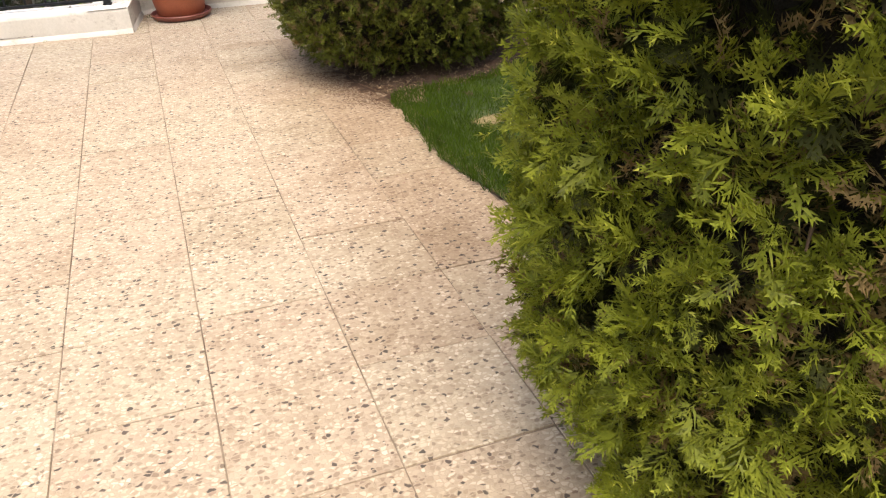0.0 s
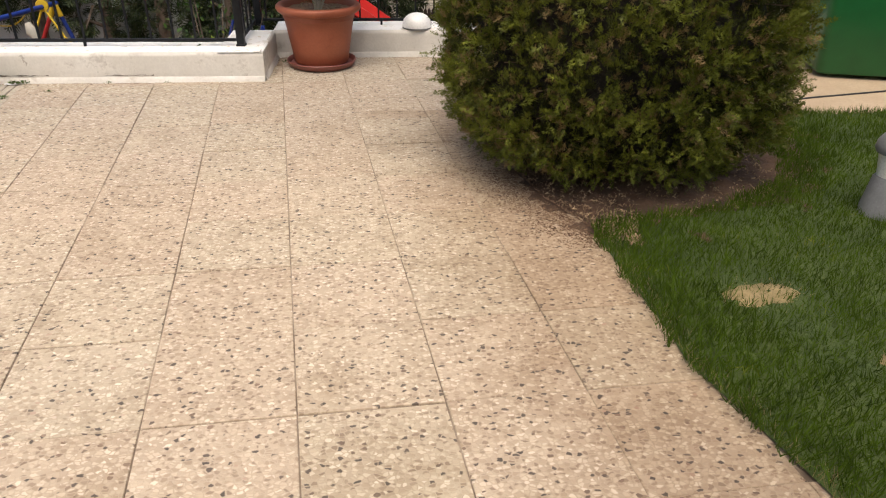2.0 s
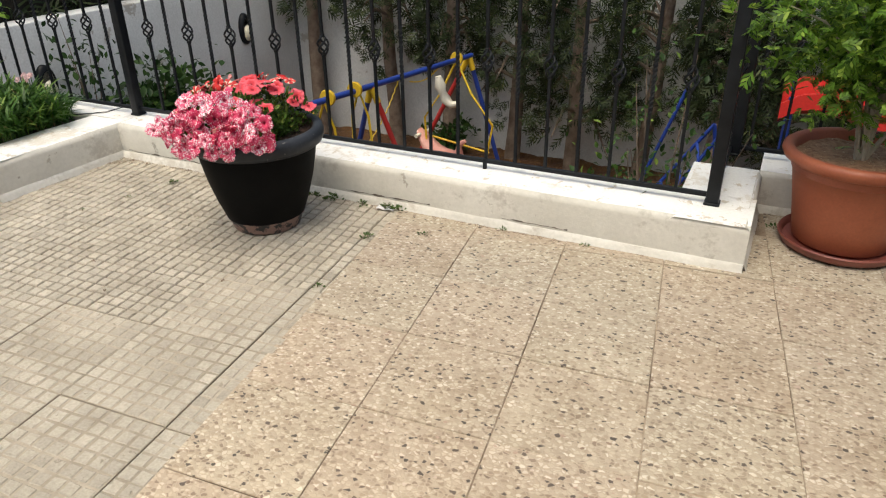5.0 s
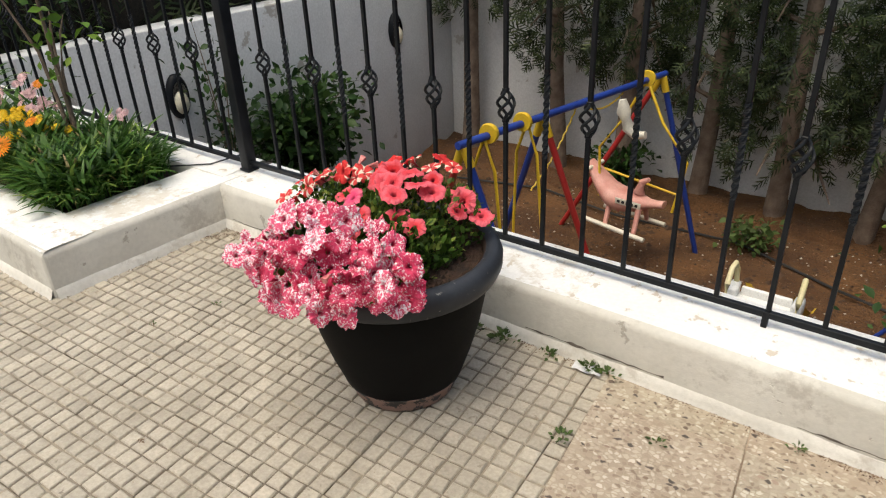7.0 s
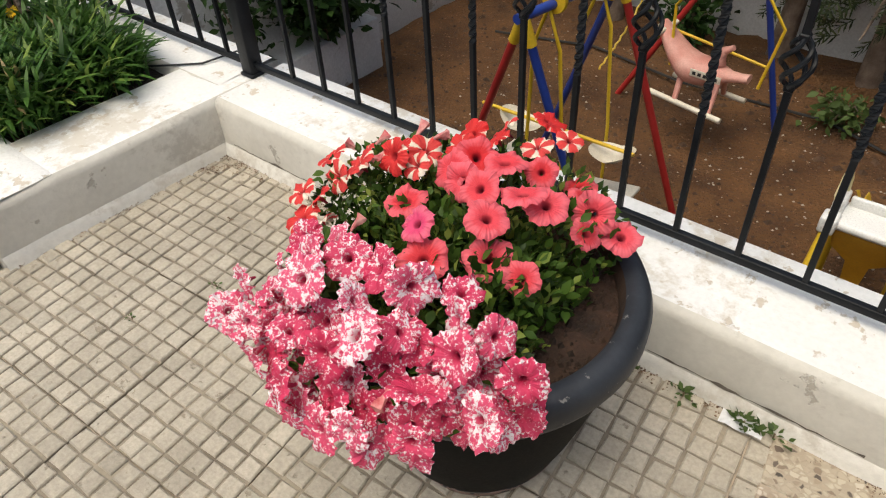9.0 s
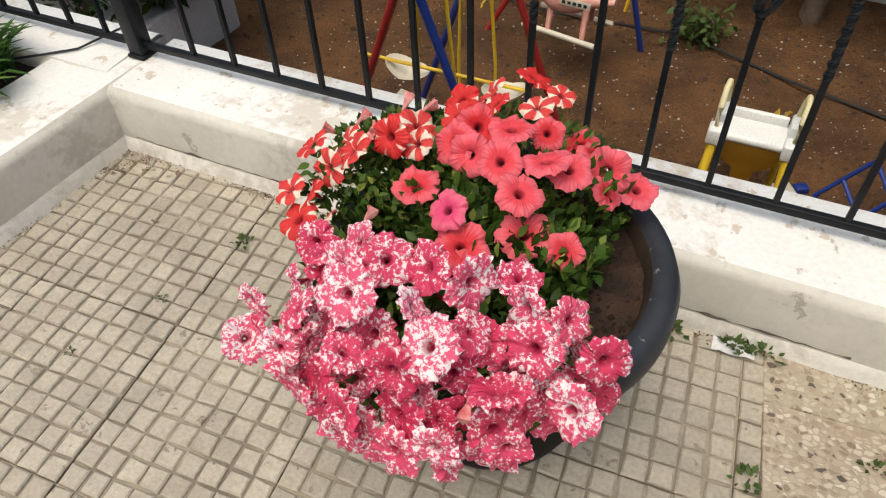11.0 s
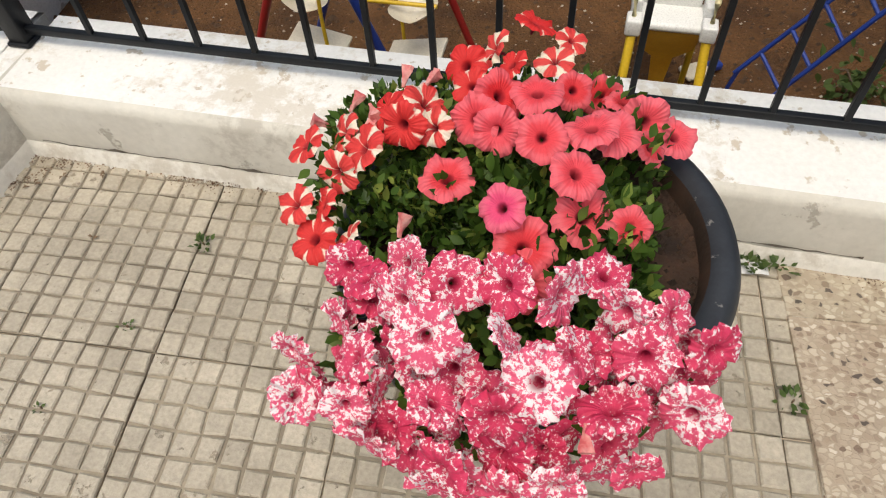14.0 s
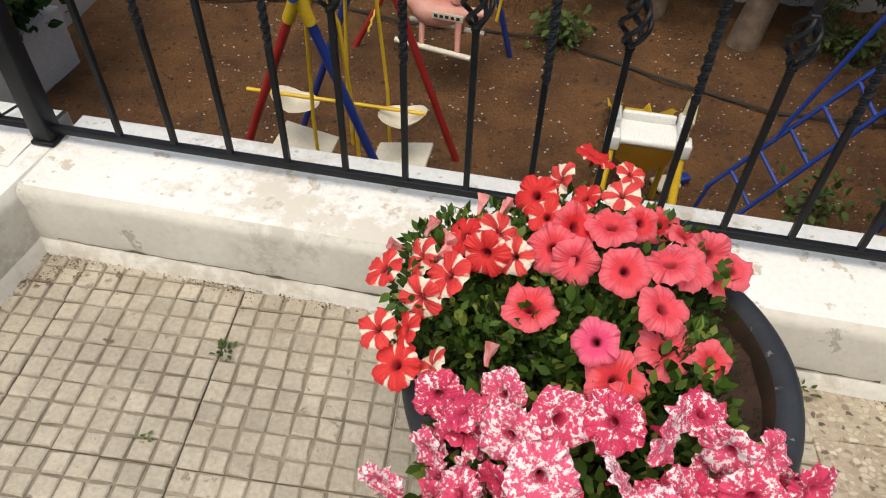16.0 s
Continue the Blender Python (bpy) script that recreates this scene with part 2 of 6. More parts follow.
POT_RIM = plain("scuffed black rim", (0.018, 0.021, 0.027), (0.040, 0.045, 0.055), 7.0, 0.5, 150.0, 0.25, 0.001, wear=(0.20, 0.19, 0.18), wear_at=0.64, wear_scale=30.0, gloss=0.3)
POT_FOOT = plain("scraped pot foot", (0.016, 0.016, 0.016), (0.03, 0.03, 0.03), 5.0, 0.6, 90.0, 0.3, 0.001, wear=(0.24, 0.15, 0.125), wear_at=0.50, wear_scale=22.0)
TERRACOTTA = plain("terracotta plastic", (0.30, 0.078, 0.036), (0.37, 0.108, 0.052), 4.0, 0.5, 100.0, 0.2, 0.001)
SAUCER_RED = plain("brown plastic saucer", (0.20, 0.055, 0.04), (0.26, 0.08, 0.06), 5.0, 0.45, 100.0, 0.2, 0.001)
BIN_GREEN = plain("green bin plastic", (0.003, 0.09, 0.022), (0.006, 0.12, 0.03), 3.0, 0.4, 200.0, 0.15, 0.001)
RUBBER = plain("black rubber", (0.012, 0.012, 0.012), (0.02, 0.02, 0.02), 9.0, 0.7, 90.0, 0.3, 0.001)
GREY_METAL = plain("grey lamp paint", (0.16, 0.165, 0.17), (0.21, 0.215, 0.22), 9.0, 0.45, 120.0, 0.15, 0.001)
MILK = plain("white opal plastic", (0.78, 0.78, 0.76), (0.82, 0.82, 0.80), 6.0, 0.3, 100.0, 0.1, 0.0005)
BLUE = plain("blue tube paint", (0.012, 0.035, 0.22), (0.018, 0.05, 0.28), 6.0, 0.4, 90.0, 0.2, 0.001)
RED = plain("red tube paint", (0.36, 0.02, 0.02), (0.44, 0.03, 0.028), 6.0, 0.45, 90.0, 0.2, 0.001)
YELLOW = plain("yellow tube paint", (0.66, 0.42, 0.02), (0.74, 0.50, 0.035), 6.0, 0.45, 90.0, 0.2, 0.001)
CHAFF = plain("dry leaf litter", (0.16, 0.095, 0.05), (0.46, 0.34, 0.20), 30.0, 0.9, 90.0, 0.4, 0.002, islands=0.7)
PEBBLE = plain("pale pebble", (0.42, 0.35, 0.28), (0.66, 0.60, 0.52), 30.0, 0.85, 90.0, 0.4, 0.002, islands=0.5)
POT_LITTER = plain("dry litter on pot soil", (0.22, 0.115, 0.06), (0.44, 0.27, 0.16), 40.0, 0.95, 90.0, 1.0, 0.006, wear=(0.55, 0.42, 0.28), wear_at=0.60, wear_scale=60.0)
CRACK = plain("dirt in cracked plaster", (0.10, 0.085, 0.07), (0.20, 0.17, 0.14), 30.0, 0.95, 90.0, 0.4, 0.002)
PIPE = plain("grey corrugated plastic", (0.24, 0.27, 0.31), (0.33, 0.36, 0.40), 8.0, 0.5, 100.0, 0.2, 0.001)
SPILL = plain("needles and crumbs", (0.12, 0.062, 0.034), (0.28, 0.18, 0.11), 30.0, 0.95, 90.0, 0.5, 0.002, islands=0.6)
CREAM_YELLOW = plain("pale yellow plastic", (0.66, 0.58, 0.30), (0.74, 0.67, 0.42), 6.0, 0.5, 90.0, 0.2, 0.001)
# Browner copy of the yellow, with the shade under the slide's platform painted in.
YELLOW_SHADED = plain("shaded yellow plastic", (0.42, 0.20, 0.012), (0.50, 0.26, 0.02), 6.0, 0.5, 90.0, 0.2, 0.001)
CREAM = plain("cream plastic", (0.66, 0.60, 0.48), (0.74, 0.69, 0.58), 6.0, 0.5, 90.0, 0.2, 0.001)
PINK = plain("faded pink plastic", (0.60, 0.25, 0.20), (0.72, 0.40, 0.33), 6.0, 0.5, 90.0, 0.2, 0.001)
SLIDE_RED = plain("red slide plastic", (0.55, 0.025, 0.022), (0.62, 0.04, 0.03), 3.0, 0.35, 90.0, 0.1, 0.001)
BARK = plain("grey-brown bark", (0.13, 0.09, 0.065), (0.24, 0.18, 0.135), 9.0, 0.9, 60.0, 1.0, 0.01)
PALE_BARK = plain("pale sapling bark", (0.30, 0.26, 0.20), (0.42, 0.38, 0.30), 12.0, 0.9, 60.0, 1.0, 0.006)
DRY = plain("dead twig", (0.16, 0.10, 0.06), (0.26, 0.18, 0.11), 20.0, 0.9, 90.0, 0.6, 0.002, islands=0.5)
WALL_WHITE = plain("weathered white wall", (0.60, 0.605, 0.60), (0.70, 0.705, 0.70), 1.2, 0.85, 50.0, 0.4, 0.004, wear=(0.36, 0.34, 0.31), wear_at=0.64, wear_scale=3.0)
HOUSE = plain("cream house paint", (0.62, 0.57, 0.48), (0.68, 0.63, 0.55), 1.5, 0.85, 60.0, 0.3, 0.002)
SHUTTER = plain("cream roller shutter", (0.62, 0.58, 0.50), (0.68, 0.64, 0.56), 3.0, 0.5, 60.0, 0.1, 0.001)
DARK_WOOD = plain("dark stained wood", (0.03, 0.018, 0.012), (0.06, 0.036, 0.024), 9.0, 0.7, 60.0, 0.5, 0.002)
HOSE = plain("black irrigation hose", (0.01, 0.01, 0.01), (0.018, 0.018, 0.018), 9.0, 0.5, 60.0, 0.1, 0.001)
PAPER = plain("faded paper scrap", (0.70, 0.70, 0.72), (0.78, 0.78, 0.79), 30.0, 0.8, 90.0, 0.3, 0.001)
GLOW = plain("cream lamp glass", (0.80, 0.74, 0.55), (0.85, 0.79, 0.6), 8.0, 0.3, 90.0, 0.05, 0.0005)
LAWN = plain("lawn earth", (0.04, 0.065, 0.012), (0.065, 0.095, 0.018), 3.0, 0.95, 90.0, 0.8, 0.01, wear=(0.20, 0.155, 0.075), wear_at=0.70, wear_scale=3.0)
STRAW_SOIL = plain("dry worn turf", (0.16, 0.125, 0.05), (0.30, 0.23, 0.11), 12.0, 0.95, 70.0, 0.9, 0.006)
MORTAR = plain("grimy groove", (0.17, 0.14, 0.105), (0.36, 0.31, 0.235), 6.0, 0.9, 90.0, 0.5, 0.002)
SLURRY = plain("cement slurry filling the grooves", (0.30, 0.255, 0.19), (0.47, 0.405, 0.315), 4.0, 0.9, 80.0, 0.5, 0.002)
GRASS = foliage("lawn grass", (0.024, 0.048, 0.004), (0.076, 0.13, 0.008), (0.34, 0.33, 0.055), 0.8, 6.0)
STRAW = foliage("dry grass", (0.25, 0.19, 0.09), (0.38, 0.30, 0.15))
CYPRESS = foliage("clipped cypress", (0.040, 0.052, 0.008), (0.27, 0.31, 0.034), (0.88, 0.88, 0.15), 0.42, 16.0)
# Darker copy of the foliage for sunk sprays; crown shade put into colour.
CYPRESS_SHADED = foliage("inner cypress darkened for shade", (0.018, 0.020, 0.007), (0.06, 0.068, 0.016), (0.13, 0.12, 0.03), 0.7, 14.0)
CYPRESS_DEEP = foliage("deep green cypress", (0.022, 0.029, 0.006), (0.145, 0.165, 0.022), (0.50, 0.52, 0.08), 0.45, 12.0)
# Near-black filling colour that stands in for shade deep between sprays.
FOLIAGE_SHADE = plain("dark filling for foliage shade", (0.008, 0.006, 0.003), (0.02, 0.015, 0.008), 30.0, 0.95, 80.0, 1.0, 0.02)
CYPRESS_BROWN = foliage("withered cypress", (0.16, 0.10, 0.04), (0.26, 0.19, 0.08))
DARK_TREE = foliage("dark cypress", (0.014, 0.023, 0.011), (0.050, 0.070, 0.028), (0.13, 0.155, 0.065))
LEAF = foliage("petunia leaf", (0.014, 0.034, 0.006), (0.070, 0.135, 0.022), (0.36, 0.44, 0.09), 0.40)
BRIGHT_LEAF = foliage("light feathery leaf", (0.025, 0.065, 0.010), (0.13, 0.25, 0.03), (0.40, 0.54, 0.09), 0.38)
STRAP = foliage("strappy leaf", (0.020, 0.055, 0.013), (0.08, 0.17, 0.033), (0.30, 0.40, 0.09), 0.33)
SHRUB = foliage("glossy shrub leaf", (0.014, 0.038, 0.010), (0.036, 0.078, 0.02), (0.07, 0.13, 0.03), 0.4)
SHRUB_LIGHT = foliage("climber leaf", (0.02, 0.05, 0.012), (0.06, 0.12, 0.022), (0.28, 0.38, 0.07), 0.4)
GREEN_WEED = foliage("weed leaf", (0.05, 0.085, 0.025), (0.10, 0.15, 0.045))
PETALS = {k: petal(k + " petunia petal", k) for k in ("striped", "coral", "pink", "speckled")}
DAISY_Y = plain("yellow daisy", (0.74, 0.48, 0.01), (0.80, 0.56, 0.02), 20.0, 0.6, 90.0, 0.2, 0.001)
DAISY_O = plain("orange daisy", (0.76, 0.24, 0.008), (0.82, 0.32, 0.015), 20.0, 0.6, 90.0, 0.2, 0.001)
DAISY_P = plain("pale pink blossom", (0.68, 0.38, 0.40), (0.78, 0.60, 0.58), 20.0, 0.6, 90.0, 0.2, 0.001)


# ---- mesh helpers ----
class Shape:
    """Loose faces gathered into one mesh."""

    def __init__(self):
        self.v, self.f = [], []

    def add(self, v, f):
        n = len(self.v)
        self.v += [tuple(p) for p in v]
        self.f += [tuple(i + n for i in q) for q in f]
        return self

    def grid(self, rows, close=False, cap=False):
        """Skin over rows of points of equal length; close joins the rows' ends."""
        n, k = len(self.v), len(rows[0])
        for row in rows:
            self.v += [tuple(p) for p in row]
        for i in range(len(rows) - 1):
            for j in range(k if close else k - 1):
                a, b = n + i * k + j, n + i * k + (j + 1) % k
                self.f.append((a, b, b + k, a + k))
        if cap:
            self.f.append(tuple(n + j for j in reversed(range(k))))
            self.f.append(tuple(n + (len(rows) - 1) * k + j for j in range(k)))
        return self

    def lathe(self, profile, at=(0, 0, 0), seg=40, cap=False, wobble=0.0):
        rows = []
        for r, z in profile:
            rows.append([(at[0] + r * math.cos(a) * (1 + wobble * math.sin(3 * a + z * 9)), at[1] + r * math.sin(a), at[2] + z) for a in (2 * math.pi * i / seg for i in range(seg))])
        return self.grid(rows, True, cap)

    def tube(self, path, radius, seg=8, cap=True):
        path = [Vector(p) for p in path]
        rows = []
        for i, p in enumerate(path):
            d = (path[min(i + 1, len(path) - 1)] - path[max(i - 1, 0)]).normalized()
            side = d.cross(Vector((0, 0, 1)) if abs(d.z) < 0.95 else Vector((0, 1, 0))).normalized()
            up = side.cross(d)
            r = radius[i] if isinstance(radius, (list, tuple)) else radius
            rows.append([p + r * (math.cos(a) * side + math.sin(a) * up) for a in (2 * math.pi * k / seg for k in range(seg))])
        return self.grid(rows, True, cap)

    def block(self, lo, hi, bevel=0.0, seg=2):
        bm = bmesh.new()
        bmesh.ops.create_cube(bm, size=1)
        for p in bm.verts:
            p.co = [(a + b) / 2 + c * (b - a) for a, b, c in zip(lo, hi, p.co)]
        if bevel:
            bmesh.ops.bevel(bm, geom=bm.edges[:], offset=bevel, segments=seg, profile=0.5, affect="EDGES")
        bm.verts.index_update()
        self.add([p.co[:] for p in bm.verts], [[p.index for p in f.verts] for f in bm.faces])
        bm.free()
        return self


def mesh_of(name, shape, material, smooth=False):
    me = bpy.data.meshes.new(name)
    me.from_pydata(shape.v, [], shape.f)
    me.materials.append(material)
    if smooth:
        me.polygons.foreach_set("use_smooth", [True] * len(me.polygons))
        me.set_sharp_from_angle(angle=radians(50))
    me.update()
    return me


def part(name, shape, material, parent=None, label="", smooth=True, at=None):
    """One mesh object, under a thing or a part where one is given."""
    ob = new(name, shape if isinstance(shape, bpy.types.Mesh) else mesh_of(name, shape, material, smooth))
    if at is not None:
        ob.matrix_basis = at
    if parent:
        ob.parent = parent
    return tagged(ob, label)


def thing(name, label, category, at=(0, 0, 0), turn=0.0, group="", kind=""):
    ob = new(name)
    ob.empty_display_size = 0.1
    ob.matrix_basis = pose(*at, 0, 0, turn)
    return tagged(ob, label, category, group, kind)


def scatter_mesh(name, template_v, template_f, mats, material, smooth=False):
    """Many small pieces in one mesh: the template under each 3 x 4 matrix of an array."""
    tv = np.asarray(template_v, float)
    n, k = len(mats), len(tv)
    allv = np.einsum("nij,kj->nki", mats[:, :, :3], tv) + mats[:, None, :, 3]
    me = bpy.data.meshes.new(name)
    faces, starts, off = [], [], 0
    for f in template_f:
        starts.append((off, len(f)))
        faces += f
        off += len(f)
    loops = (np.array(faces)[None, :] + (np.arange(n) * k)[:, None]).ravel()
    ls = (np.array([s for s, _ in starts])[None, :] + (np.arange(n) * off)[:, None]).ravel()
    me.vertices.add(n * k)
    me.vertices.foreach_set("co", allv.ravel())
    me.loops.add(len(loops))
    me.loops.foreach_set("vertex_index", loops.astype(np.int32))
    me.polygons.add(len(ls))
    me.polygons.foreach_set("loop_start", ls.astype(np.int32))
    me.materials.append(material)
    me.update(calc_edges=True)
    me.validate()
    return me


def frames_from(points, axes, ups, sizes, rng):
    """3 x 4 matrices: y along the axis, z near the given up, at a point and size."""
    y = axes / np.linalg.norm(axes, axis=1, keepdims=True)
    x = np.cross(y, ups)
    x /= np.linalg.norm(x, axis=1, keepdims=True) + 1e-9
    z = np.cross(x, y)
    s = sizes[:, None]
    return np.stack([x * s, y * s, z * s, points], axis=2)


# ---- the large structure ----
KERB = 0.187
SOIL_Z = -1.9

ground = part("ground", Shape().add([(-400, -400, SOIL_Z - 0.03), (400, -400, SOIL_Z - 0.03), (400, 400, SOIL_Z - 0.03), (-400, 400, SOIL_Z - 0.03)], [(0, 1, 2, 3)]), SOIL)
tagged(ground, "red-brown earth reaching out to the horizon", "ground", kind="structure")


def uneven(lo, hi, step, z, amount, freq, seed):
    nx, ny = int((hi[0] - lo[0]) / step) + 1, int((hi[1] - lo[1]) / step) + 1
    return [[(lo[0] + (hi[0] - lo[0]) * i / (nx - 1), lo[1] + (hi[1] - lo[1]) * j / (ny - 1),
              z + amount * noise.fractal((i * step * freq + seed, j * step * freq, seed), 0.8, 2.0, 4)) for i in range(nx)] for j in range(ny)]


garden_soil = part("garden_soil", Shape().grid(uneven((-7.5, 7.14), (6.0, 12.7), 0.06, SOIL_Z, 0.03, 1.6, 3.0)), SOIL)
tagged(garden_soil, "raked reddish-brown soil of the sunken play garden", "soil", kind="structure")
ridge = [[(x, y, z - 0.11 * max(0.0, 1 - (y - 11.85) / 0.45)) for x, y, z in row] for row in uneven((-7.5, 11.85), (6.0, 12.7), 0.06, SOIL_Z + 0.06, 0.06, 2.5, 9.0)]
bed_ridge = part("flower_bed", Shape().grid(ridge), SOIL)
tagged(bed_ridge, "low heaped earth bed along the foot of the white wall", "soil", kind="structure")

terrace = part("terrace_slab", Shape().block((-14, -7.5, -2.2), (9, 6.93, -0.035)).block((-1.2, 6.93, -2.2), (9, 7.6, -0.035)), GROUT)
tagged(terrace, "mortar bed of the raised terrace, dark in the joints", "terrace", kind="structure")


def kerb(name, label, length, depth, height, at, turn, cap=WHITEWASH, foot=True, seed=1):
    """A low rendered wall with worn, painted coping edges; it runs along its own x, its face on y = 0."""
    k = thing(name, label, "low wall", at, turn, kind="structure")
    n = max(4, int(length / 0.05))
    prof = [(0.0, -0.02), (0.0, height - 0.026), (0.004, height - 0.014), (0.011, height - 0.006), (0.022, height)]
    rows = []
    for i in range(n + 1):
        x = length * i / n
        row = []
        for q, (y, z) in enumerate(prof):
            w = 0.004 * noise.noise((x * 9, z * 30, seed)) + (0.006 * max(0, noise.noise((x * 14, q, seed + 5)) - 0.15) if q > 0 else 0)
            row.append((x, y + w, z - (w if q > 1 else 0)))
        rows.append(row)
    part("face", Shape().grid(rows), RENDER_SHADED, k)
    top = []
    for i in range(n + 1):
        x = length * i / n
        top.append([rows[i][-1]] + [(x, y, height + 0.0025 * noise.noise((x * 6, y * 9, seed))) for y in (0.06, 0.12, 0.16, depth - 0.02)] + [(x, depth, height - 0.015)])
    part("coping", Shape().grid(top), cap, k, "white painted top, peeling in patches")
    part("core", Shape().block((0.001, 0.03, -2.0), (length - 0.001, depth, height - 0.016)), RENDER_SHADED, k)
    if foot:
        strip = []
        for i in range(n + 1):
            x = length * i / n
            w = 0.010 + 0.004 * noise.noise((x * 5, 2.0, seed)) + 0.003 * noise.noise((x * 25, 4.0, seed))
            strip.append([(x, -w - 0.012, -0.01), (x, -w, 0.012), (x, -0.3 * w, 0.03 + 0.3 * w), (x, 0.01, 0.034 + 0.5 * w)])
        part("mortar_fillet", Shape().grid(strip), FILLET, k, "rough mortar strip along the foot")
    return k


KERB_FRONT = kerb("kerb_wall", "low white-painted kerb wall carrying the iron fence", 3.30, 0.315, KERB, (-4.437, 6.93, 0), 0, seed=1)
kerb("kerb_wall", "set-back white kerb wall with the dome lamp", 9.5, 0.345, KERB, (-1.15, 7.565, 0), 0, seed=4)
kerb("kerb_wall", "short returning end of the white kerb wall", 0.635, 0.30, KERB, (-1.137, 6.932, 0), 90, seed=8)
kerb("planter_wall", "white-painted side of the raised flower planter, peeling", 0.98, 0.30, KERB - 0.003, (-4.470, 6.2, 0), 87, seed=12)
kerb("planter_wall", "white-painted front of the raised flower planter", 6.0, 0.24, KERB, (-10.477, 6.195, 0), 0, seed=16)
kerb("planter_wall", "fence-side coping of the raised flower planter", 5.9, 0.270, KERB, (-10.4, 6.98, 0), 0, foot=False, seed=20)
corner = part("coping_corner", Shape().block((-1.438, 6.95, 0), (-1.15, 7.6, KERB - 0.002), 0.006), WHITEWASH)
tagged(corner, "flat white-painted corner of the kerb wall", "low wall", kind="structure")
edge_bead = part("planter_corner", Shape().lathe([(0.016, -0.02), (0.016, KERB - 0.03), (0.013, KERB - 0.015), (0.006, KERB - 0.006), (0.0, KERB - 0.004)], (-4.486, 6.209, 0), 20), RENDER_SHADED)
tagged(edge_bead, "rounded plaster corner of the raised planter", "low wall", kind="structure")
planter_soil = part("planter_soil", Shape().grid(uneven((-10.4, 6.42), (-4.75, 6.99), 0.05, KERB - 0.035, 0.012, 5, 2.0)), DARK_SOIL)
tagged(planter_soil, "dark moist soil filling the raised planter", "soil", kind="structure")

for args in (("wall_west", "white rendered garden boundary wall, weathered", (-7.75, 7.18, -2.1), (-7.5, 13.0, 0.25)),
             ("wall_north", "grey-white boundary wall behind the cypress trees", (-7.5, 12.7, -2.1), (-0.3, 12.95, 0.32)),
             ("wall_plinth", "low white plinth wall at the garden's far side", (-0.3, 12.75, -2.1), (7.0, 12.95, -0.92))):
    w = part(args[0], Shape().block(args[2], args[3], 0.012), WALL_WHITE)
    tagged(w, args[1], "wall", kind="structure")

# Unseen wall added behind the camera to hold back light from the south.
back_blocker = part("wall_south", Shape().block((-14, -4.4, -2.0), (9, -4.1, 3.2), 0.02), HOUSE)
tagged(back_blocker, "plain cream wall, added unseen, closing the terrace and cutting light", "wall", kind="structure")

# lawn and beds beside the paving
lawn_edge = [(0.80, -4.0), (0.78, 2.4), (0.74, 3.05), (0.64, 3.45), (0.52, 3.85), (0.46, 4.67), (0.50, 4.78), (0.80, 4.83), (1.10, 4.90), (1.5, 5.2), (1.65, 5.75), (1.75, 6.03)]
bed_edge = [(0.56, 4.50), (0.48, 4.62), (0.38, 4.78), (0.32, 4.93), (0.26, 5.06), (0.16, 5.5), (0.16, 5.8), (0.34, 6.1), (0.5, 6.3)]
BARE = ((0.90, 4.19, 0.15, 0.10), (1.12, 3.80, 0.09, 0.08), (1.75, 4.60, 0.10, 0.07))


def edge_x(y, line=lawn_edge):
    for (x0, y0), (x1, y1) in zip(line, line[1:]):
        if y0 <= y <= y1:
            return x0 + (x1 - x0) * (y - y0) / (y1 - y0)
    return line[-1][0]


rows = []
for j in range(81):
    y = -4.0 + 10.03 * j / 80
    x0 = edge_x(y) + 0.015 * noise.noise((y * 6, 0, 0))
    rows.append([(x0 + (8.5 - x0) * (i / 60) ** 1.5, y + (0.08 * (i / 60) ** 1.5 * 3 if j == 80 else 0), 0.006 + 0.03 * min(1, i / 8) + 0.012 * noise.noise((i * 0.4, y * 2, 3))) for i in range(61)])
lawn = part("lawn", Shape().grid(rows), LAWN)
tagged(lawn, "short green lawn beside the paving", "lawn", kind="structure")
rows = []
for j in range(75):
    y = 4.50 + 1.75 * j / 74
    x0 = edge_x(y, bed_edge)
    row = []
    for i in range(81):
        x = x0 - 0.10 + (2.2 - x0) * i / 80
        rise = min(1.0, max(0.0, (x - x0 + 0.10) / 0.40))
        row.append((x, y, -0.012 + 0.036 * rise + 0.017 * noise.fractal((x * 9, y * 9, 7), 0.8, 2.0, 4) * (0.4 + 0.6 * rise)))
    rows.append(row)
bed = part("cypress_bed", Shape().grid(rows), BED_SOIL)
tagged(bed, "bare brown soil littered with dry needles round the cypress", "soil", kind="structure")
path = part("concrete_path", Shape().block((1.0, 6.0, -0.03), (8.8, 7.57, 0.008)), CONCRETE)
tagged(path, "tan concrete path behind the lawn", "path", kind="structure")


for cx, cy, a, b in BARE:
    disc = [[(cx + a * q * math.cos(u) * (1 + 0.3 * noise.noise((math.cos(u) * 2, math.sin(u) * 2, cx))), cy + b * q * math.sin(u) * (1 + 0.3 * noise.noise((math.cos(u) * 2, math.sin(u) * 2, cy))), 0.052 - 0.026 * q * q) for u in (2 * math.pi * k / 20 for k in range(20))] for q in (0.05, 0.4, 0.8, 1.1)]
    worn = part("bare_patch", Shape().grid(disc, True), STRAW_SOIL)
    tagged(worn, "worn straw-coloured bare patch in the lawn", "soil", kind="structure")


# ---- paving ----
floor = part("floor", Shape().block((-10.45, -4.05, -0.034), (1.1, 6.925, -0.012)).block((-1.13, 6.925, -0.034), (1.1, 7.57, -0.012)), GROUT)
tagged(floor, "terrace paving of pebble terrazzo and small-squared cement tiles", "floor", kind="structure")
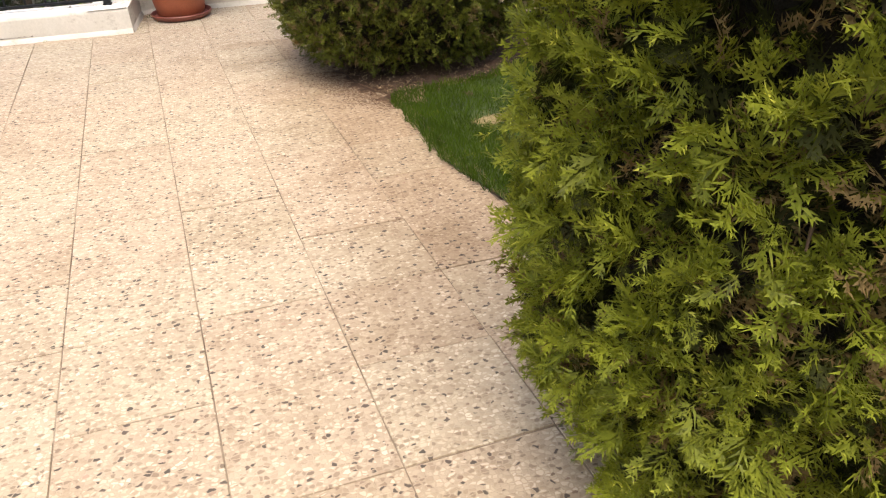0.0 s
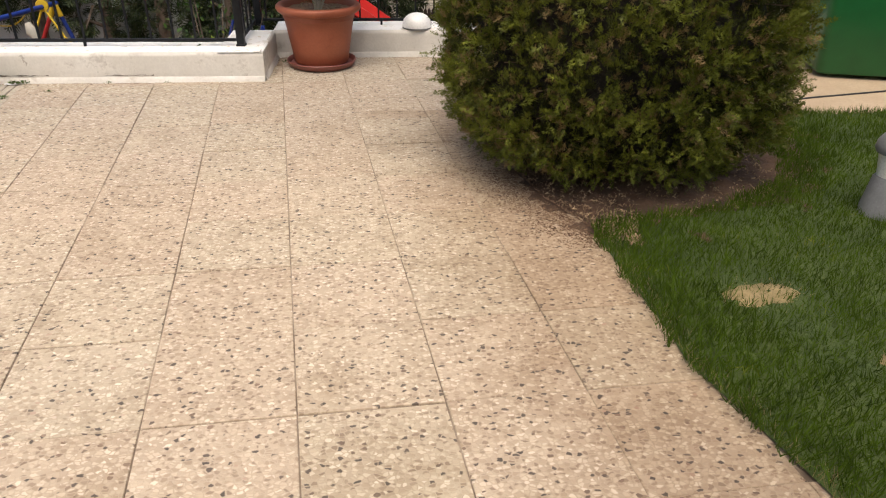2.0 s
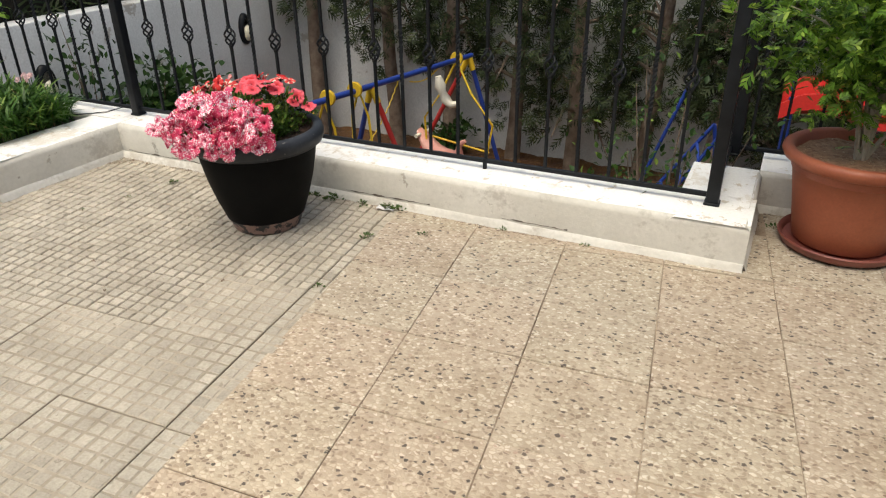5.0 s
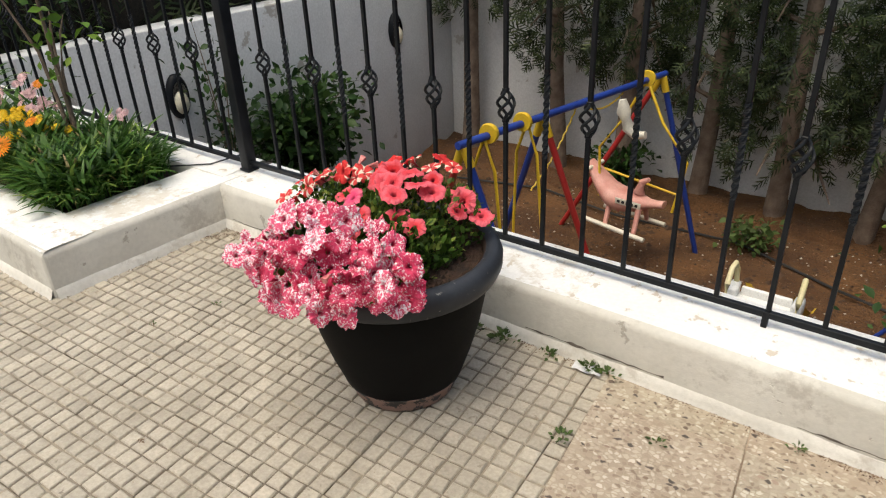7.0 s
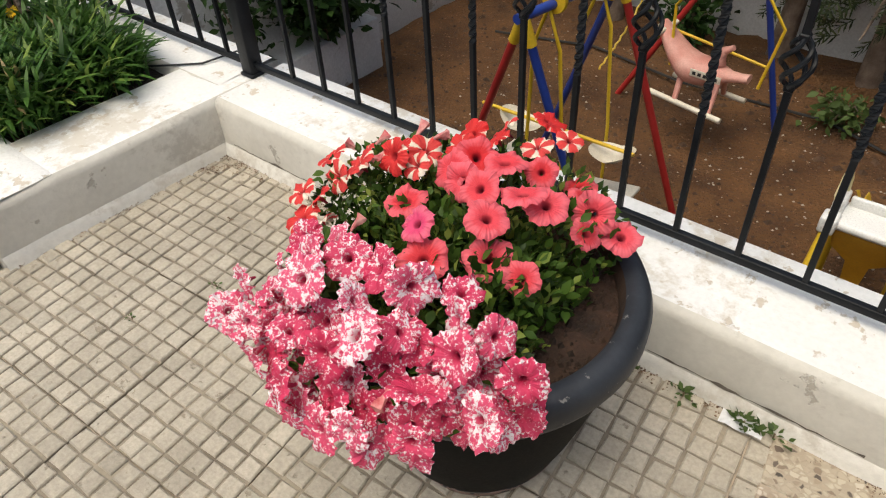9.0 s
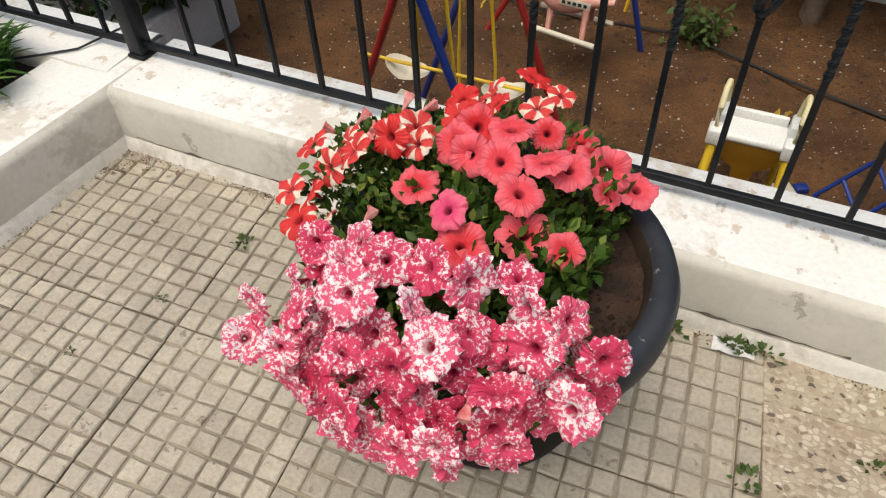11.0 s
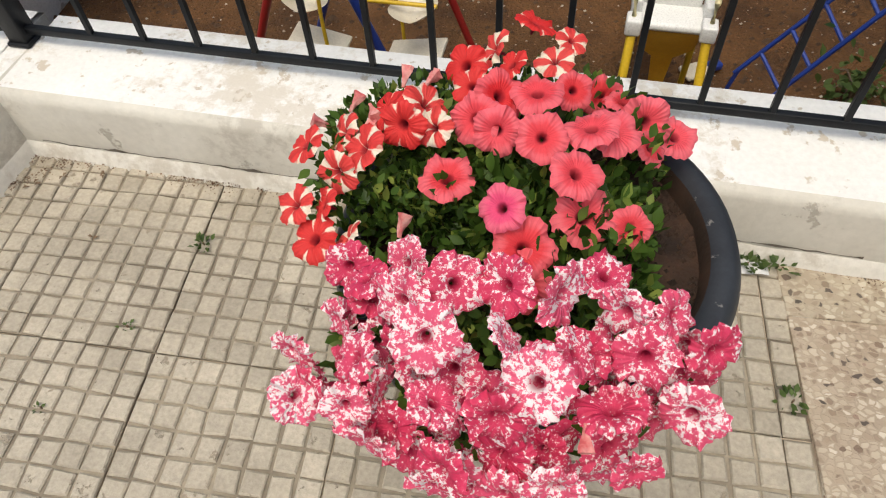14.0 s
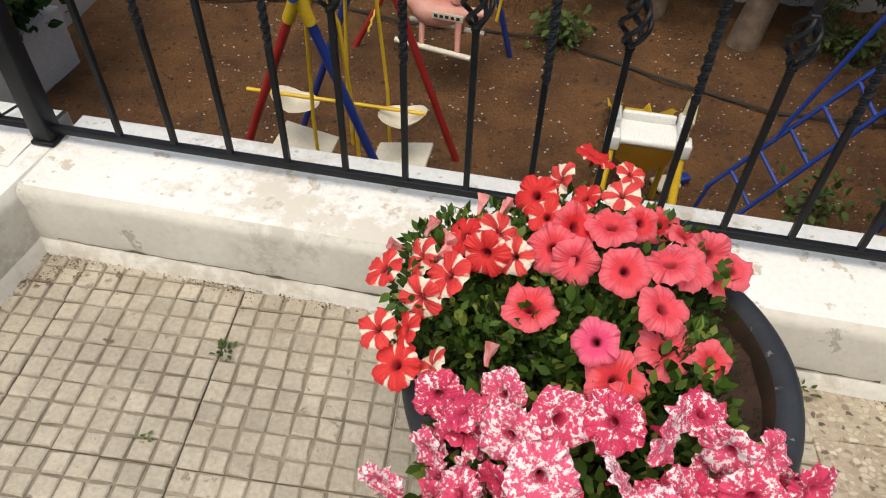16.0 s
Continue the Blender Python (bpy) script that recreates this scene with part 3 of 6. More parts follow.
EX, EY, ORIGIN = Vector((0.4012, 0.0281, 0)), Vector((-0.0500, 0.3955, 0)), Vector((-0.471, 5.744, 0))
MX, MY, MORIGIN = Vector((0.4040, 0.024, 0)), Vector((-0.0375, 0.4005, 0)), Vector((-3.415, 6.080, 0))


def slab(ex, ey, gap, z0, z1, edge):
    """A paving slab with eased edges; its corner is at the origin."""
    def ring(inset, z):
        a, b = inset / ex.length, inset / ey.length
        return [tuple(u * ex + v * ey + Vector((0, 0, z))) for u, v in ((a, b), (1 - a, b), (1 - a, 1 - b), (a, 1 - b))]
    return Shape().grid([ring(gap, z0), ring(gap, z1 - edge), ring(gap + edge, z1)], True).add(ring(gap + edge, z1), [(0, 1, 2, 3)])


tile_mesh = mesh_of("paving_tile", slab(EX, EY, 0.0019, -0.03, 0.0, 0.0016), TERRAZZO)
joint_fill = Shape()
for i in range(-5, 5):
    for j in range(-24, 6):
        p = ORIGIN + i * EX + j * EY
        if p.y > 7.5 or (p.x < -1.5 and p.y > 6.85) or p.y < -4.2 or p.x > edge_x(p.y) + 0.1:
            continue
        joint_fill.add([p + Vector((0, 0, -0.0042)), p + EX + Vector((0, 0, -0.0042)), p + EX + EY + Vector((0, 0, -0.0042)), p + EY + Vector((0, 0, -0.0042))], [(0, 1, 2, 3)])
part("joint_fill", joint_fill, JOINT, floor, "dirt-darkened mortar in the paving joints", smooth=False)


rng = random.Random(4)
for i in range(-5, 5):
    for j in range(-24, 6):
        p = ORIGIN + i * EX + j * EY
        mid = p + EX / 2 + EY / 2
        if mid.y > 7.78 or (mid.x < -1.25 and mid.y > 7.2) or mid.x > 1.0 or mid.y < -4.1:
            continue
        if mid.x > edge_x(mid.y) + 0.17 and mid.y < 4.7:
            continue
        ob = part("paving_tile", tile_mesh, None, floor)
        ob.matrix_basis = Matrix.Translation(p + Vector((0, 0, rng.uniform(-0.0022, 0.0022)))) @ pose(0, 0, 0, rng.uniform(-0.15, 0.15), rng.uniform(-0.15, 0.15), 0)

rng = random.Random(9)


def mosaic(cols, rows_, groove=0.0058):
    """A cement tile cast with small squares; cols by rows of them."""
    s, g = Shape(), 0.0032 / 0.05
    for a in range(cols):
        for b in range(rows_):
            ex, ey, c = MX / 8, MY / 8, (MX * a + MY * b) / 8
            z1 = rng.uniform(-0.001, 0.0008)
            cen = c + ex / 2 + ey / 2
            low = [c + u * ex + v * ey + Vector((rng.uniform(-0.0022, 0.0022), rng.uniform(-0.0022, 0.0022), 0)) for u, v in ((g, g), (1 - g, g), (1 - g, 1 - g), (g, 1 - g))]
            r1 = [(p.x, p.y, -0.006) for p in low]
            r2 = [(p.x, p.y, z1 - 0.003) for p in low]
            r3 = [tuple(p.lerp(cen, 0.15) + Vector((0, 0, z1))) for p in low]
            s.grid([r1, r2, r3], True).add(r3, [(0, 1, 2, 3)])
    base = slab(MX * cols / 8, MY * rows_ / 8, 0.0018, -0.03, -groove, 0.001)
    return s.add(base.v, base.f)


def mosaic_piece(cols, rows_, groove=0.0058, fill=MORTAR):
    me = mesh_of("mosaic_tile", mosaic(cols, rows_, groove), MOSAIC)
    me.materials.append(fill)
    for f in me.polygons[len(me.polygons) - 9:]:
        f.material_index = 1
    return me


mosaic_mesh, strip_mesh = mosaic_piece(8, 8), mosaic_piece(2, 8)
filled_mesh, filled_strip = mosaic_piece(8, 8, 0.0022, SLURRY), mosaic_piece(2, 8, 0.0022, SLURRY)
for i in range(-17, 3):
    for j in range(-20, 3):
        p = MORIGIN + i * MX + j * MY
        mid = p + MX / 2 + MY / 2
        if mid.y > 7.22 or (mid.x < -4.72 and mid.y > 6.42) or mid.x < -10.4 or mid.y < -1.5:
            continue
        full = mid.y < 6.05 and mid.x > -3.7 and (mid.y < 5.7 or mid.x > -3.15)
        pick = (filled_strip if full else strip_mesh) if i == 2 else (filled_mesh if full else mosaic_mesh)
        ob = part("mosaic_tile", pick, None, floor)
        low = -0.001 if i == 2 else 0.0
        k = (i * 7 + j * 3) % 2 if i < 2 else 0
        ob.matrix_basis = Matrix.Translation(p + Vector((0, 0, low + rng.uniform(-0.0015, 0.001))) + (MX + MY if k else Vector())) @ pose(0, 0, 0, 0, 0, 180 if k else 0)


# ---- iron fence ----
def straight_bar(h):
    return Shape().block((-0.0065, -0.0065, 0), (0.0065, 0.0065, h), 0.0015, 1)


def twisted(z0, z1, turns, half=0.0075, n=40):
    s = Shape()
    rows = []
    for i in range(n + 1):
        a = 2 * math.pi * turns * i / n
        rows.append([(half * 1.3 * math.cos(a + q * math.pi / 2 + 0.785), half * 1.3 * math.sin(a + q * math.pi / 2 + 0.785), z0 + (z1 - z0) * i / n) for q in range(4)])
    return s.grid(rows, True, True)


def plain_bar(h):
    s = Shape().block((-0.0065, -0.0065, 0), (0.0065, 0.0065, 0.30), 0.001, 1)
    t = twisted(0.30, 0.56, 3.0)
    s.add(t.v, t.f)
    return s.block((-0.0065, -0.0065, 0.56), (0.0065, 0.0065, h), 0.001, 1)


def basket_bar(h, z):
    s = Shape().block((-0.0065, -0.0065, 0), (0.0065, 0.0065, z - 0.045), 0.001, 1)
    s.block((-0.009, -0.009, z - 0.054), (0.009, 0.009, z - 0.042), 0.002, 1)
    s.block((-0.009, -0.009, z + 0.042), (0.009, 0.009, z + 0.054), 0.002, 1)
    return s.block((-0.0065, -0.0065, z + 0.045), (0.0065, 0.0065, h), 0.001, 1)


def basket_cage(z):
    s = Shape()
    for k in range(4):
        pts = []
        for i in range(13):
            u = i / 12
            r = 0.006 + 0.021 * math.sin(math.pi * u) ** 0.8
            a = k * math.pi / 2 + u * math.pi * 1.1
            pts.append((r * math.cos(a), r * math.sin(a), z - 0.045 + 0.09 * u))
        s.tube(pts, 0.005, 6)
    return s


BAR_H = 0.86
BASKET_Z = 0.445
bar_a, bar_b, cage = mesh_of("bar", plain_bar(BAR_H), IRON), mesh_of("bar", basket_bar(BAR_H, BASKET_Z), IRON), mesh_of("basket", basket_cage(BASKET_Z), IRON, True)


def fence_panel(label, start, end, first, pitch, basket_first, posts, feet=()):
    """Bottom and top rails with bars, every other one with a twisted basket."""
    a, b = Vector(start), Vector(end)
    length = (b - a).length
    f = thing("iron_fence", label, "fence", start, math.degrees(math.atan2(b.y - a.y, b.x - a.x)), group="garden fence panels")
    part("bottom_rail", Shape().block((0, -0.009, 0.028), (length, 0.009, 0.048), 0.003), IRON, f)
    part("top_rail", Shape().block((0, -0.015, 0.048 + BAR_H - 0.002), (length, 0.015, 0.048 + BAR_H + 0.02), 0.004), IRON, f)
    x, k = first, basket_first
    while x < length - 0.03:
        if x > 0.03:
            b_ob = part("bar", bar_b if k else bar_a, None, f, at=pose(x, 0, 0.047))
            if k:
                part("basket", cage, None, b_ob, "openwork twisted basket")
        x += pitch
        k = not k
    for x in posts:
        p = part("post", Shape().block((x - 0.025, -0.025, 0), (x + 0.025, 0.025, BAR_H + 0.12), 0.004), IRON, f)
        part("base_collar", Shape().block((x - 0.031, -0.031, 0), (x + 0.031, 0.031, 0.012), 0.004), IRON, p)
    for x in feet:
        part("foot", Shape().block((x - 0.008, -0.014, 0), (x + 0.008, 0.004, 0.05), 0.002), IRON, f)
    return f


fence_panel("black iron fence with twisted bars and baskets on the kerb", (-4.462, 7.118, KERB), (-1.30, 7.118, KERB), 0.204, 0.1405, True, (0.0, 3.162), (2.168,))
fence_panel("black iron fence running on behind the flower planter", (-9.9, 7.118, KERB), (-4.49, 7.118, KERB), 0.12, 0.1405, True, (0.0, 2.6))
fence_panel("black iron fence on the set-back kerb", (-1.28, 7.765, KERB), (6.0, 7.765, KERB), 0.06, 0.1375, False, (0.0, 3.4), (0.905,))
fence_panel("short return of the black iron fence at the kerb's step", (-1.30, 7.15, KERB), (-1.30, 7.73, KERB), 0.14, 0.14, False, ())


# ---- foliage builders ----
def frond_template(pairs, spread=0.5, width=0.045):
    """A flat cypress spray: a stem and paired, tapering twiglets, one unit long along y."""
    v, f = [], []

    def blade(p, d, w):
        s = Vector((-d.y, d.x, 0)).normalized() * w
        n = len(v)
        m = p + d * 0.55
        v.extend([tuple(p - s * 0.6), tuple(p + s * 0.6), tuple(m + s + Vector((0, 0, 0.03))), tuple(p + d), tuple(m - s + Vector((0, 0, 0.03)))])
        f.append((n, n + 4, n + 3, n + 2, n + 1))

    blade(Vector((0, 0, 0)), Vector((0, 1, -0.08)), 0.035)
    for i in range(pairs):
        y = 0.12 + 0.75 * i / pairs
        l = spread * (1 - 0.65 * y)
        for sgn in (-1, 1):
            blade(Vector((0, y, -0.02 * i / pairs)), Vector((sgn * l * 0.75, l * 0.72, -0.05)), width)
    return v, f


def spray_template(seed, pairs=7, sub=2, width=0.026):
    """A cypress spray with branched, thread-thin twiglets, one unit long along y."""
    r = random.Random(seed)
    v, f = [], []

    def twig(p, d, w):
        s = Vector((-d.y, d.x, 0)).normalized() * w
        n = len(v)
        v.extend([tuple(p - s + d * 0.12), tuple(p + d), tuple(p + s * 1.1 + d * 0.30)])
        f.append((n, n + 1, n + 2))

    bend, droop = r.uniform(-0.25, 0.25), r.uniform(-0.05, 0.30)

    def stem(y):
        return Vector((bend * y * y, y, -droop * y * y))

    twig(stem(0), stem(0.55) - stem(0), width * 0.8)
    twig(stem(0.45), stem(1.0) - stem(0.45), width)
    for i in range(pairs):
        y = 0.10 + 0.80 * i / pairs
        for sgn in (-1, 1):
            if r.random() < 0.12:
                continue
            l = 0.40 * (1 - 0.62 * y) * r.uniform(0.6, 1.3)
            d = Vector((sgn * l * 0.62, l * r.uniform(0.6, 1.1), l * r.uniform(-0.45, 0.45)))
            p = stem(y + r.uniform(-0.02, 0.04))
            twig(p, d, width)
            for k in range(sub):
                q = p + d * (0.30 + 0.3 * k)
                for sg in (-1, 1):
                    e = Vector((d.x * 0.42 - sg * d.y * 0.30, d.y * 0.45 + sg * d.x * 0.30, d.z * 0.4 + r.uniform(-0.05, 0.05)))
                    twig(q, e, width * 0.85)
    return v, f


LEAF_V = [(0, 0, 0), (0.22, 0.28, 0.06), (0.27, 0.55, 0.07), (0, 1, -0.08), (-0.27, 0.55, 0.07), (-0.22, 0.28, 0.06), (0, 0.5, 0.0)]
LEAF_F = [(0, 1, 6), (1, 2, 6), (2, 3, 6), (3, 4, 6), (4, 5, 6), (5, 0, 6)]
BLADE_V = [(-0.5, 0, 0), (0.5, 0, 0), (0.42, 0.5, 0.06), (0, 1, 0.25), (-0.42, 0.5, 0.06)]
BLADE_F = [(0, 1, 2, 4), (4, 2, 3)]


def hull_points(n, centre, radii, zlo, zhi, taper, bottom, rng, lump=0.09, seed=0.0):
    """Points with outward normals on a lumpy, clipped column that rounds in towards its foot."""
    a = rng.uniform(0, 2 * np.pi, n)
    h = rng.uniform(0, 1, n)
    z = zlo + (zhi - zlo) * h
    foot = np.clip((z - zlo) / bottom, 0, 1)
    prof = (1 - taper * h ** 1.6) * (0.62 + 0.38 * np.sqrt(1 - (1 - foot) ** 2))
    lumps = np.array([noise.fractal((3 * math.cos(q) + seed, 3 * math.sin(q), w * 3.0), 0.9, 2.0, 3) for q, w in zip(a, z)])
    r = prof * (1 + lump * lumps)
    nrm = np.stack([np.cos(a) / radii[0], np.sin(a) / radii[1], 0.35 - 1.1 * (1 - foot)], 1)
    nrm /= np.linalg.norm(nrm, axis=1, keepdims=True)
    p = np.stack([centre[0] + radii[0] * r * np.cos(a), centre[1] + radii[1] * r * np.sin(a), z], 1)
    return p, nrm, lumps


def cypress(name, label, centre, radii, zlo, zhi, count, size, seed, taper=0.35, bottom=0.4, mats=(CYPRESS, CYPRESS_BROWN), pairs=5, sub=2, width=0.026, lump=0.10, group="", base_z=0.0):
    rng = np.random.default_rng(seed)
    t = thing(name, label, "tree", (centre[0], centre[1], base_z), group=group)
    c0 = (0, 0)
    core = []
    for i in range(17):
        h = i / 16
        z = zlo + (zhi - zlo) * h - base_z
        foot = min(1, h * (zhi - zlo) / bottom)
        pr = (1 - taper * h ** 1.6) * (0.60 + 0.40 * math.sqrt(1 - (1 - foot) ** 2)) * 0.74
        row = []
        for k in range(36):
            a = 2 * math.pi * k / 36
            q = pr * (1 + 0.16 * noise.fractal((3 * math.cos(a) + seed, 3 * math.sin(a), z * 5), 0.8, 2.0, 4))
            row.append((radii[0] * q * math.cos(a), radii[1] * q * math.sin(a), z))
        core.append(row)
    part("inner_crown", Shape().grid(core, True, True), FOLIAGE_SHADE, t, "dark solid inside the crown, standing in for its shade")
    part("trunk", Shape().tube([(0, 0, -0.05), (0.02, 0.01, 0.15), (0.0, 0.02, max(0.3, zlo - base_z + 0.3)), (0, 0, (zhi - base_z) * 0.9)], [0.07, 0.055, 0.05, 0.02], 10), BARK, t)
    for mname, mat_, share, sink in (("old_foliage", CYPRESS_SHADED, 0.34, 0.055), ("foliage", mats[0], 0.20, 0.0), ("foliage", mats[0], 0.20, 0.0), ("foliage", mats[0], 0.15, 0.015), ("withered_foliage", mats[1], 0.11, 0.03)):
        v, f = spray_template(int(rng.integers(1, 999)), pairs, sub, width)
        n = int(count * share)
        p, nrm, lumps = hull_points(n, c0, radii, zlo - base_z, zhi - base_z, taper, bottom, rng, lump, seed)
        k = n // 7
        ca, cr = rng.uniform(0, 2 * np.pi, k), np.sqrt(rng.uniform(0, 1, k)) * (1 - taper)
        crown = np.stack([radii[0] * cr * np.cos(ca), radii[1] * cr * np.sin(ca), zhi - base_z + 0.10 * (1 - cr ** 2) + rng.uniform(-0.03, 0.03, k)], 1)
        crown_n = np.stack([0.5 * cr * np.cos(ca), 0.5 * cr * np.sin(ca), np.ones(k)], 1)
        p, nrm, n = np.vstack([p, crown]), np.vstack([nrm, crown_n / np.linalg.norm(crown_n, axis=1, keepdims=True)]), n + k
        hole = np.array([noise.noise((x * 11 + seed, y * 11, z * 11)) for x, y, z in p])
        keep = hole > (rng.uniform(-0.50, -0.02, n) if sink else rng.uniform(-0.24, 0.20, n))
        p, nrm, hole = p[keep], nrm[keep], hole[keep]
        n = len(p)
        depth = rng.uniform(0, 1, n) ** 1.5 * (0.10 if sink else 0.06) - 0.035 * np.clip(hole, -0.5, 0.6)
        p = p - nrm * (depth + sink + size * 0.35)[:, None]
        up = np.array([0, 0, 1.0])
        ax = nrm * 0.55 + rng.normal(0, 0.42, (n, 3)) + up * rng.uniform(-0.25, 1.0, n)[:, None]
        ups = rng.normal(0, 0.45, (n, 3)) + nrm * 0.7 + up * 0.35
        sz = size * rng.uniform(0.5, 1.3, n)
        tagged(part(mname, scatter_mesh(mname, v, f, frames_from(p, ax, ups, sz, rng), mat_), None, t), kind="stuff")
    tw = Shape()
    r2 = random.Random(seed)
    for _ in range(70):
        a, z = r2.uniform(0, 6.283), zlo - base_z + (zhi - zlo) * r2.uniform(0.02, 0.8)
        d = Vector((math.cos(a), math.sin(a), r2.uniform(-0.1, 0.5)))
        q = 0.62 * (1 - taper * ((z + base_z - zlo) / (zhi - zlo)) ** 1.6)
        p0 = Vector((radii[0] * q * math.cos(a), radii[1] * q * math.sin(a), z))
        tw.tube([p0, p0 + d * 0.1 * radii[0] / 0.7 + Vector((0, 0, r2.uniform(-0.03, 0.03))), p0 + d * 0.2 * radii[0] / 0.7], [0.005, 0.004, 0.0015], 4)
    tagged(part("twigs", tw, DRY, t, "bare brown twigs between the sprays"), kind="stuff")
    return t


cypress("cypress", "clipped yellow-green cypress standing beside the paving", (0.80, 2.0), (0.575, 0.585), 0.04, 2.0, 26000, 0.086, 11, 0.14, 0.75, pairs=6, sub=2, width=0.029, lump=0.17)
cypress("cypress", "rounded dark-green cypress with a thinning underside, on bare soil", (0.71, 5.52), (0.85, 0.80), 0.07, 2.1, 52000, 0.068, 23, 0.18, 0.60, mats=(CYPRESS_DEEP, CYPRESS_BROWN), pairs=6, sub=1, width=0.027, lump=0.10)


# ---- the black pot with petunias ----
POT = (-3.125, 6.555)
pot = thing("flower_pot", "large black plastic flower pot with a scuffed rim and foot", "flower pot", (*POT, 0))
part("body", Shape().lathe([(0.152, 0.028), (0.172, 0.06), (0.20, 0.14), (0.226, 0.23), (0.244, 0.32), (0.253, 0.385), (0.25, 0.40)], seg=64), BLACK_POT, pot)
part("foot", Shape().lathe([(0.0, 0.0), (0.138, 0.0), (0.147, 0.004), (0.153, 0.018), (0.156, 0.034), (0.1705, 0.055), (0.1735, 0.061), (0.172, 0.062)], seg=64), POT_FOOT, pot, "scraped foot ring")
part("rim", Shape().lathe([(0.252, 0.380), (0.268, 0.378), (0.281, 0.388), (0.288, 0.405), (0.289, 0.428), (0.282, 0.446), (0.268, 0.455), (0.252, 0.453), (0.244, 0.446)], seg=72), POT_RIM, pot, "rolled grey-black rim with pale scratches")
part("inner_wall", Shape().lathe([(0.244, 0.446), (0.239, 0.436), (0.233, 0.38), (0.224, 0.30)], seg=72), POT_INNER, pot, "earth-stained inside of the pot")
soil = part("soil", Shape().grid([[((0.236 * q) * math.cos(a), (0.236 * q) * math.sin(a), 0.416 + 0.014 * noise.fractal((q * 4, math.cos(a) * 4 * q, math.sin(a) * 4 * q), 0.7, 2.0, 4)) for a in (2 * math.pi * k / 40 for k in range(40))] for q in (0.02, 0.2, 0.4, 0.6, 0.8, 1.0)], True), DARK_SOIL)
soil.matrix_basis = pose(*POT, 0)
tagged(soil, "dark crumbly potting soil in the black pot", "soil")
crumb_rng, crumb_shape = random.Random(4), Shape()
for _ in range(1300):
    a, q, w = crumb_rng.uniform(0, 6.283), 0.232 * math.sqrt(crumb_rng.random()), crumb_rng.uniform(0.002, 0.008)
    x, y, z = q * math.cos(a), q * math.sin(a), 0.415
    crumb_shape.add([(x - w, y, z), (x, y - w, z), (x + w, y, z), (x, y + 0.8 * w, z), (x + 0.2 * w, y, z + 1.5 * w)], [(0, 1, 4), (1, 2, 4), (2, 3, 4), (3, 0, 4)])
tagged(part("loose_earth", crumb_shape, POT_INNER, soil, "brown crumbs of earth", smooth=False), kind="stuff")


def corolla(seed, ruffle=1.0):
    """A petunia flower facing +z: a narrow throat opening into five ruffled, notched lobes of unit radius."""
    r = random.Random(seed)
    seg = 40
    rows, uv = [], []
    tilt = [r.uniform(-0.16, 0.16) for _ in range(5)]
    for q, (v, z) in enumerate(((0.05, -0.62), (0.10, -0.40), (0.17, -0.16), (0.30, -0.03), (0.52, 0.03), (0.78, 0.045), (0.93, 0.01), (1.0, -0.05))):
        row = []
        for k in range(seg):
            u = k / seg
            a = 2 * math.pi * u
            lobe = 0.5 + 0.5 * math.cos(5 * a + math.pi)
            edge = max(0, (v - 0.35) / 0.65)
            rad = v * (1 - 0.13 * edge * (1 - lobe) ** 1.5 + 0.035 * edge * math.sin(17 * a + seed) * ruffle)
            p = int(u * 5) % 5
            zz = z + edge * (0.07 * math.sin(11 * a + seed * 1.7) + 0.05 * math.sin(23 * a + seed)) * ruffle + edge * tilt[p] * math.sin(math.pi * ((u * 5) % 1)) - 0.10 * edge * (1 - lobe)
            row.append((rad * math.cos(a), rad * math.sin(a), zz))
            uv.append((u, v))
        rows.append(row)
    s = Shape().grid(rows, True)
    return s, seg, len(rows)


def bloom_mesh(kind, seed, ruffle=1.0):
    s, seg, n = corolla(seed, ruffle)
    me = mesh_of("bloom", s, PETALS[kind], True)
    layer = me.uv_layers.new(name="UVMap")
    vs = (0.05, 0.10, 0.17, 0.30, 0.52, 0.78, 0.93, 1.0)
    for poly in me.polygons:
        ks = [me.loops[i].vertex_index % seg for i in poly.loop_indices]
        wrap = max(ks) - min(ks) > 2
        for i, k in zip(poly.loop_indices, ks):
            q = me.loops[i].vertex_index // seg
            layer.data[i].uv = ((k + (seg if wrap and k == 0 else 0)) / seg, vs[q])
    return me


BLOOMS = {k: [bloom_mesh(k, 10 * i + 3, 1.3 if k == "speckled" else 0.9) for i in range(5)] for k in PETALS}
CENTRE = Vector((-3.15, 6.45, 0.30))


def set_blooms(plant, kind, places, size, seed, lift=0.9, wild=0.22):
    r = random.Random(seed)
    for x, y, z in places:
        p = Vector((x, y, z))
        d = (p - CENTRE)
        d = Vector((d.x, d.y - 0.16 if y < 6.5 else d.y * 0.35 - 0.20, 0.10 + lift * 0.28)).normalized()
        d = (d + Vector((r.gauss(0, wild), r.gauss(0, wild), r.gauss(0, 0.6 * wild)))).normalized()
        k = kind if isinstance(kind, str) else r.choice(kind)
        ob = part("bloom", BLOOMS[k][r.randrange(5)], None, plant)
        s = size * r.uniform(0.80, 1.14)
        turn = d.to_track_quat("Z", "Y").to_matrix().to_4x4() @ pose(0, 0, 0, 0, 0, r.uniform(0, 360))
        ob.matrix_basis = Matrix.Translation(p - plant.matrix_basis.translation) @ turn @ Matrix.Diagonal((s, s, s * r.uniform(0.8, 1.2), 1))


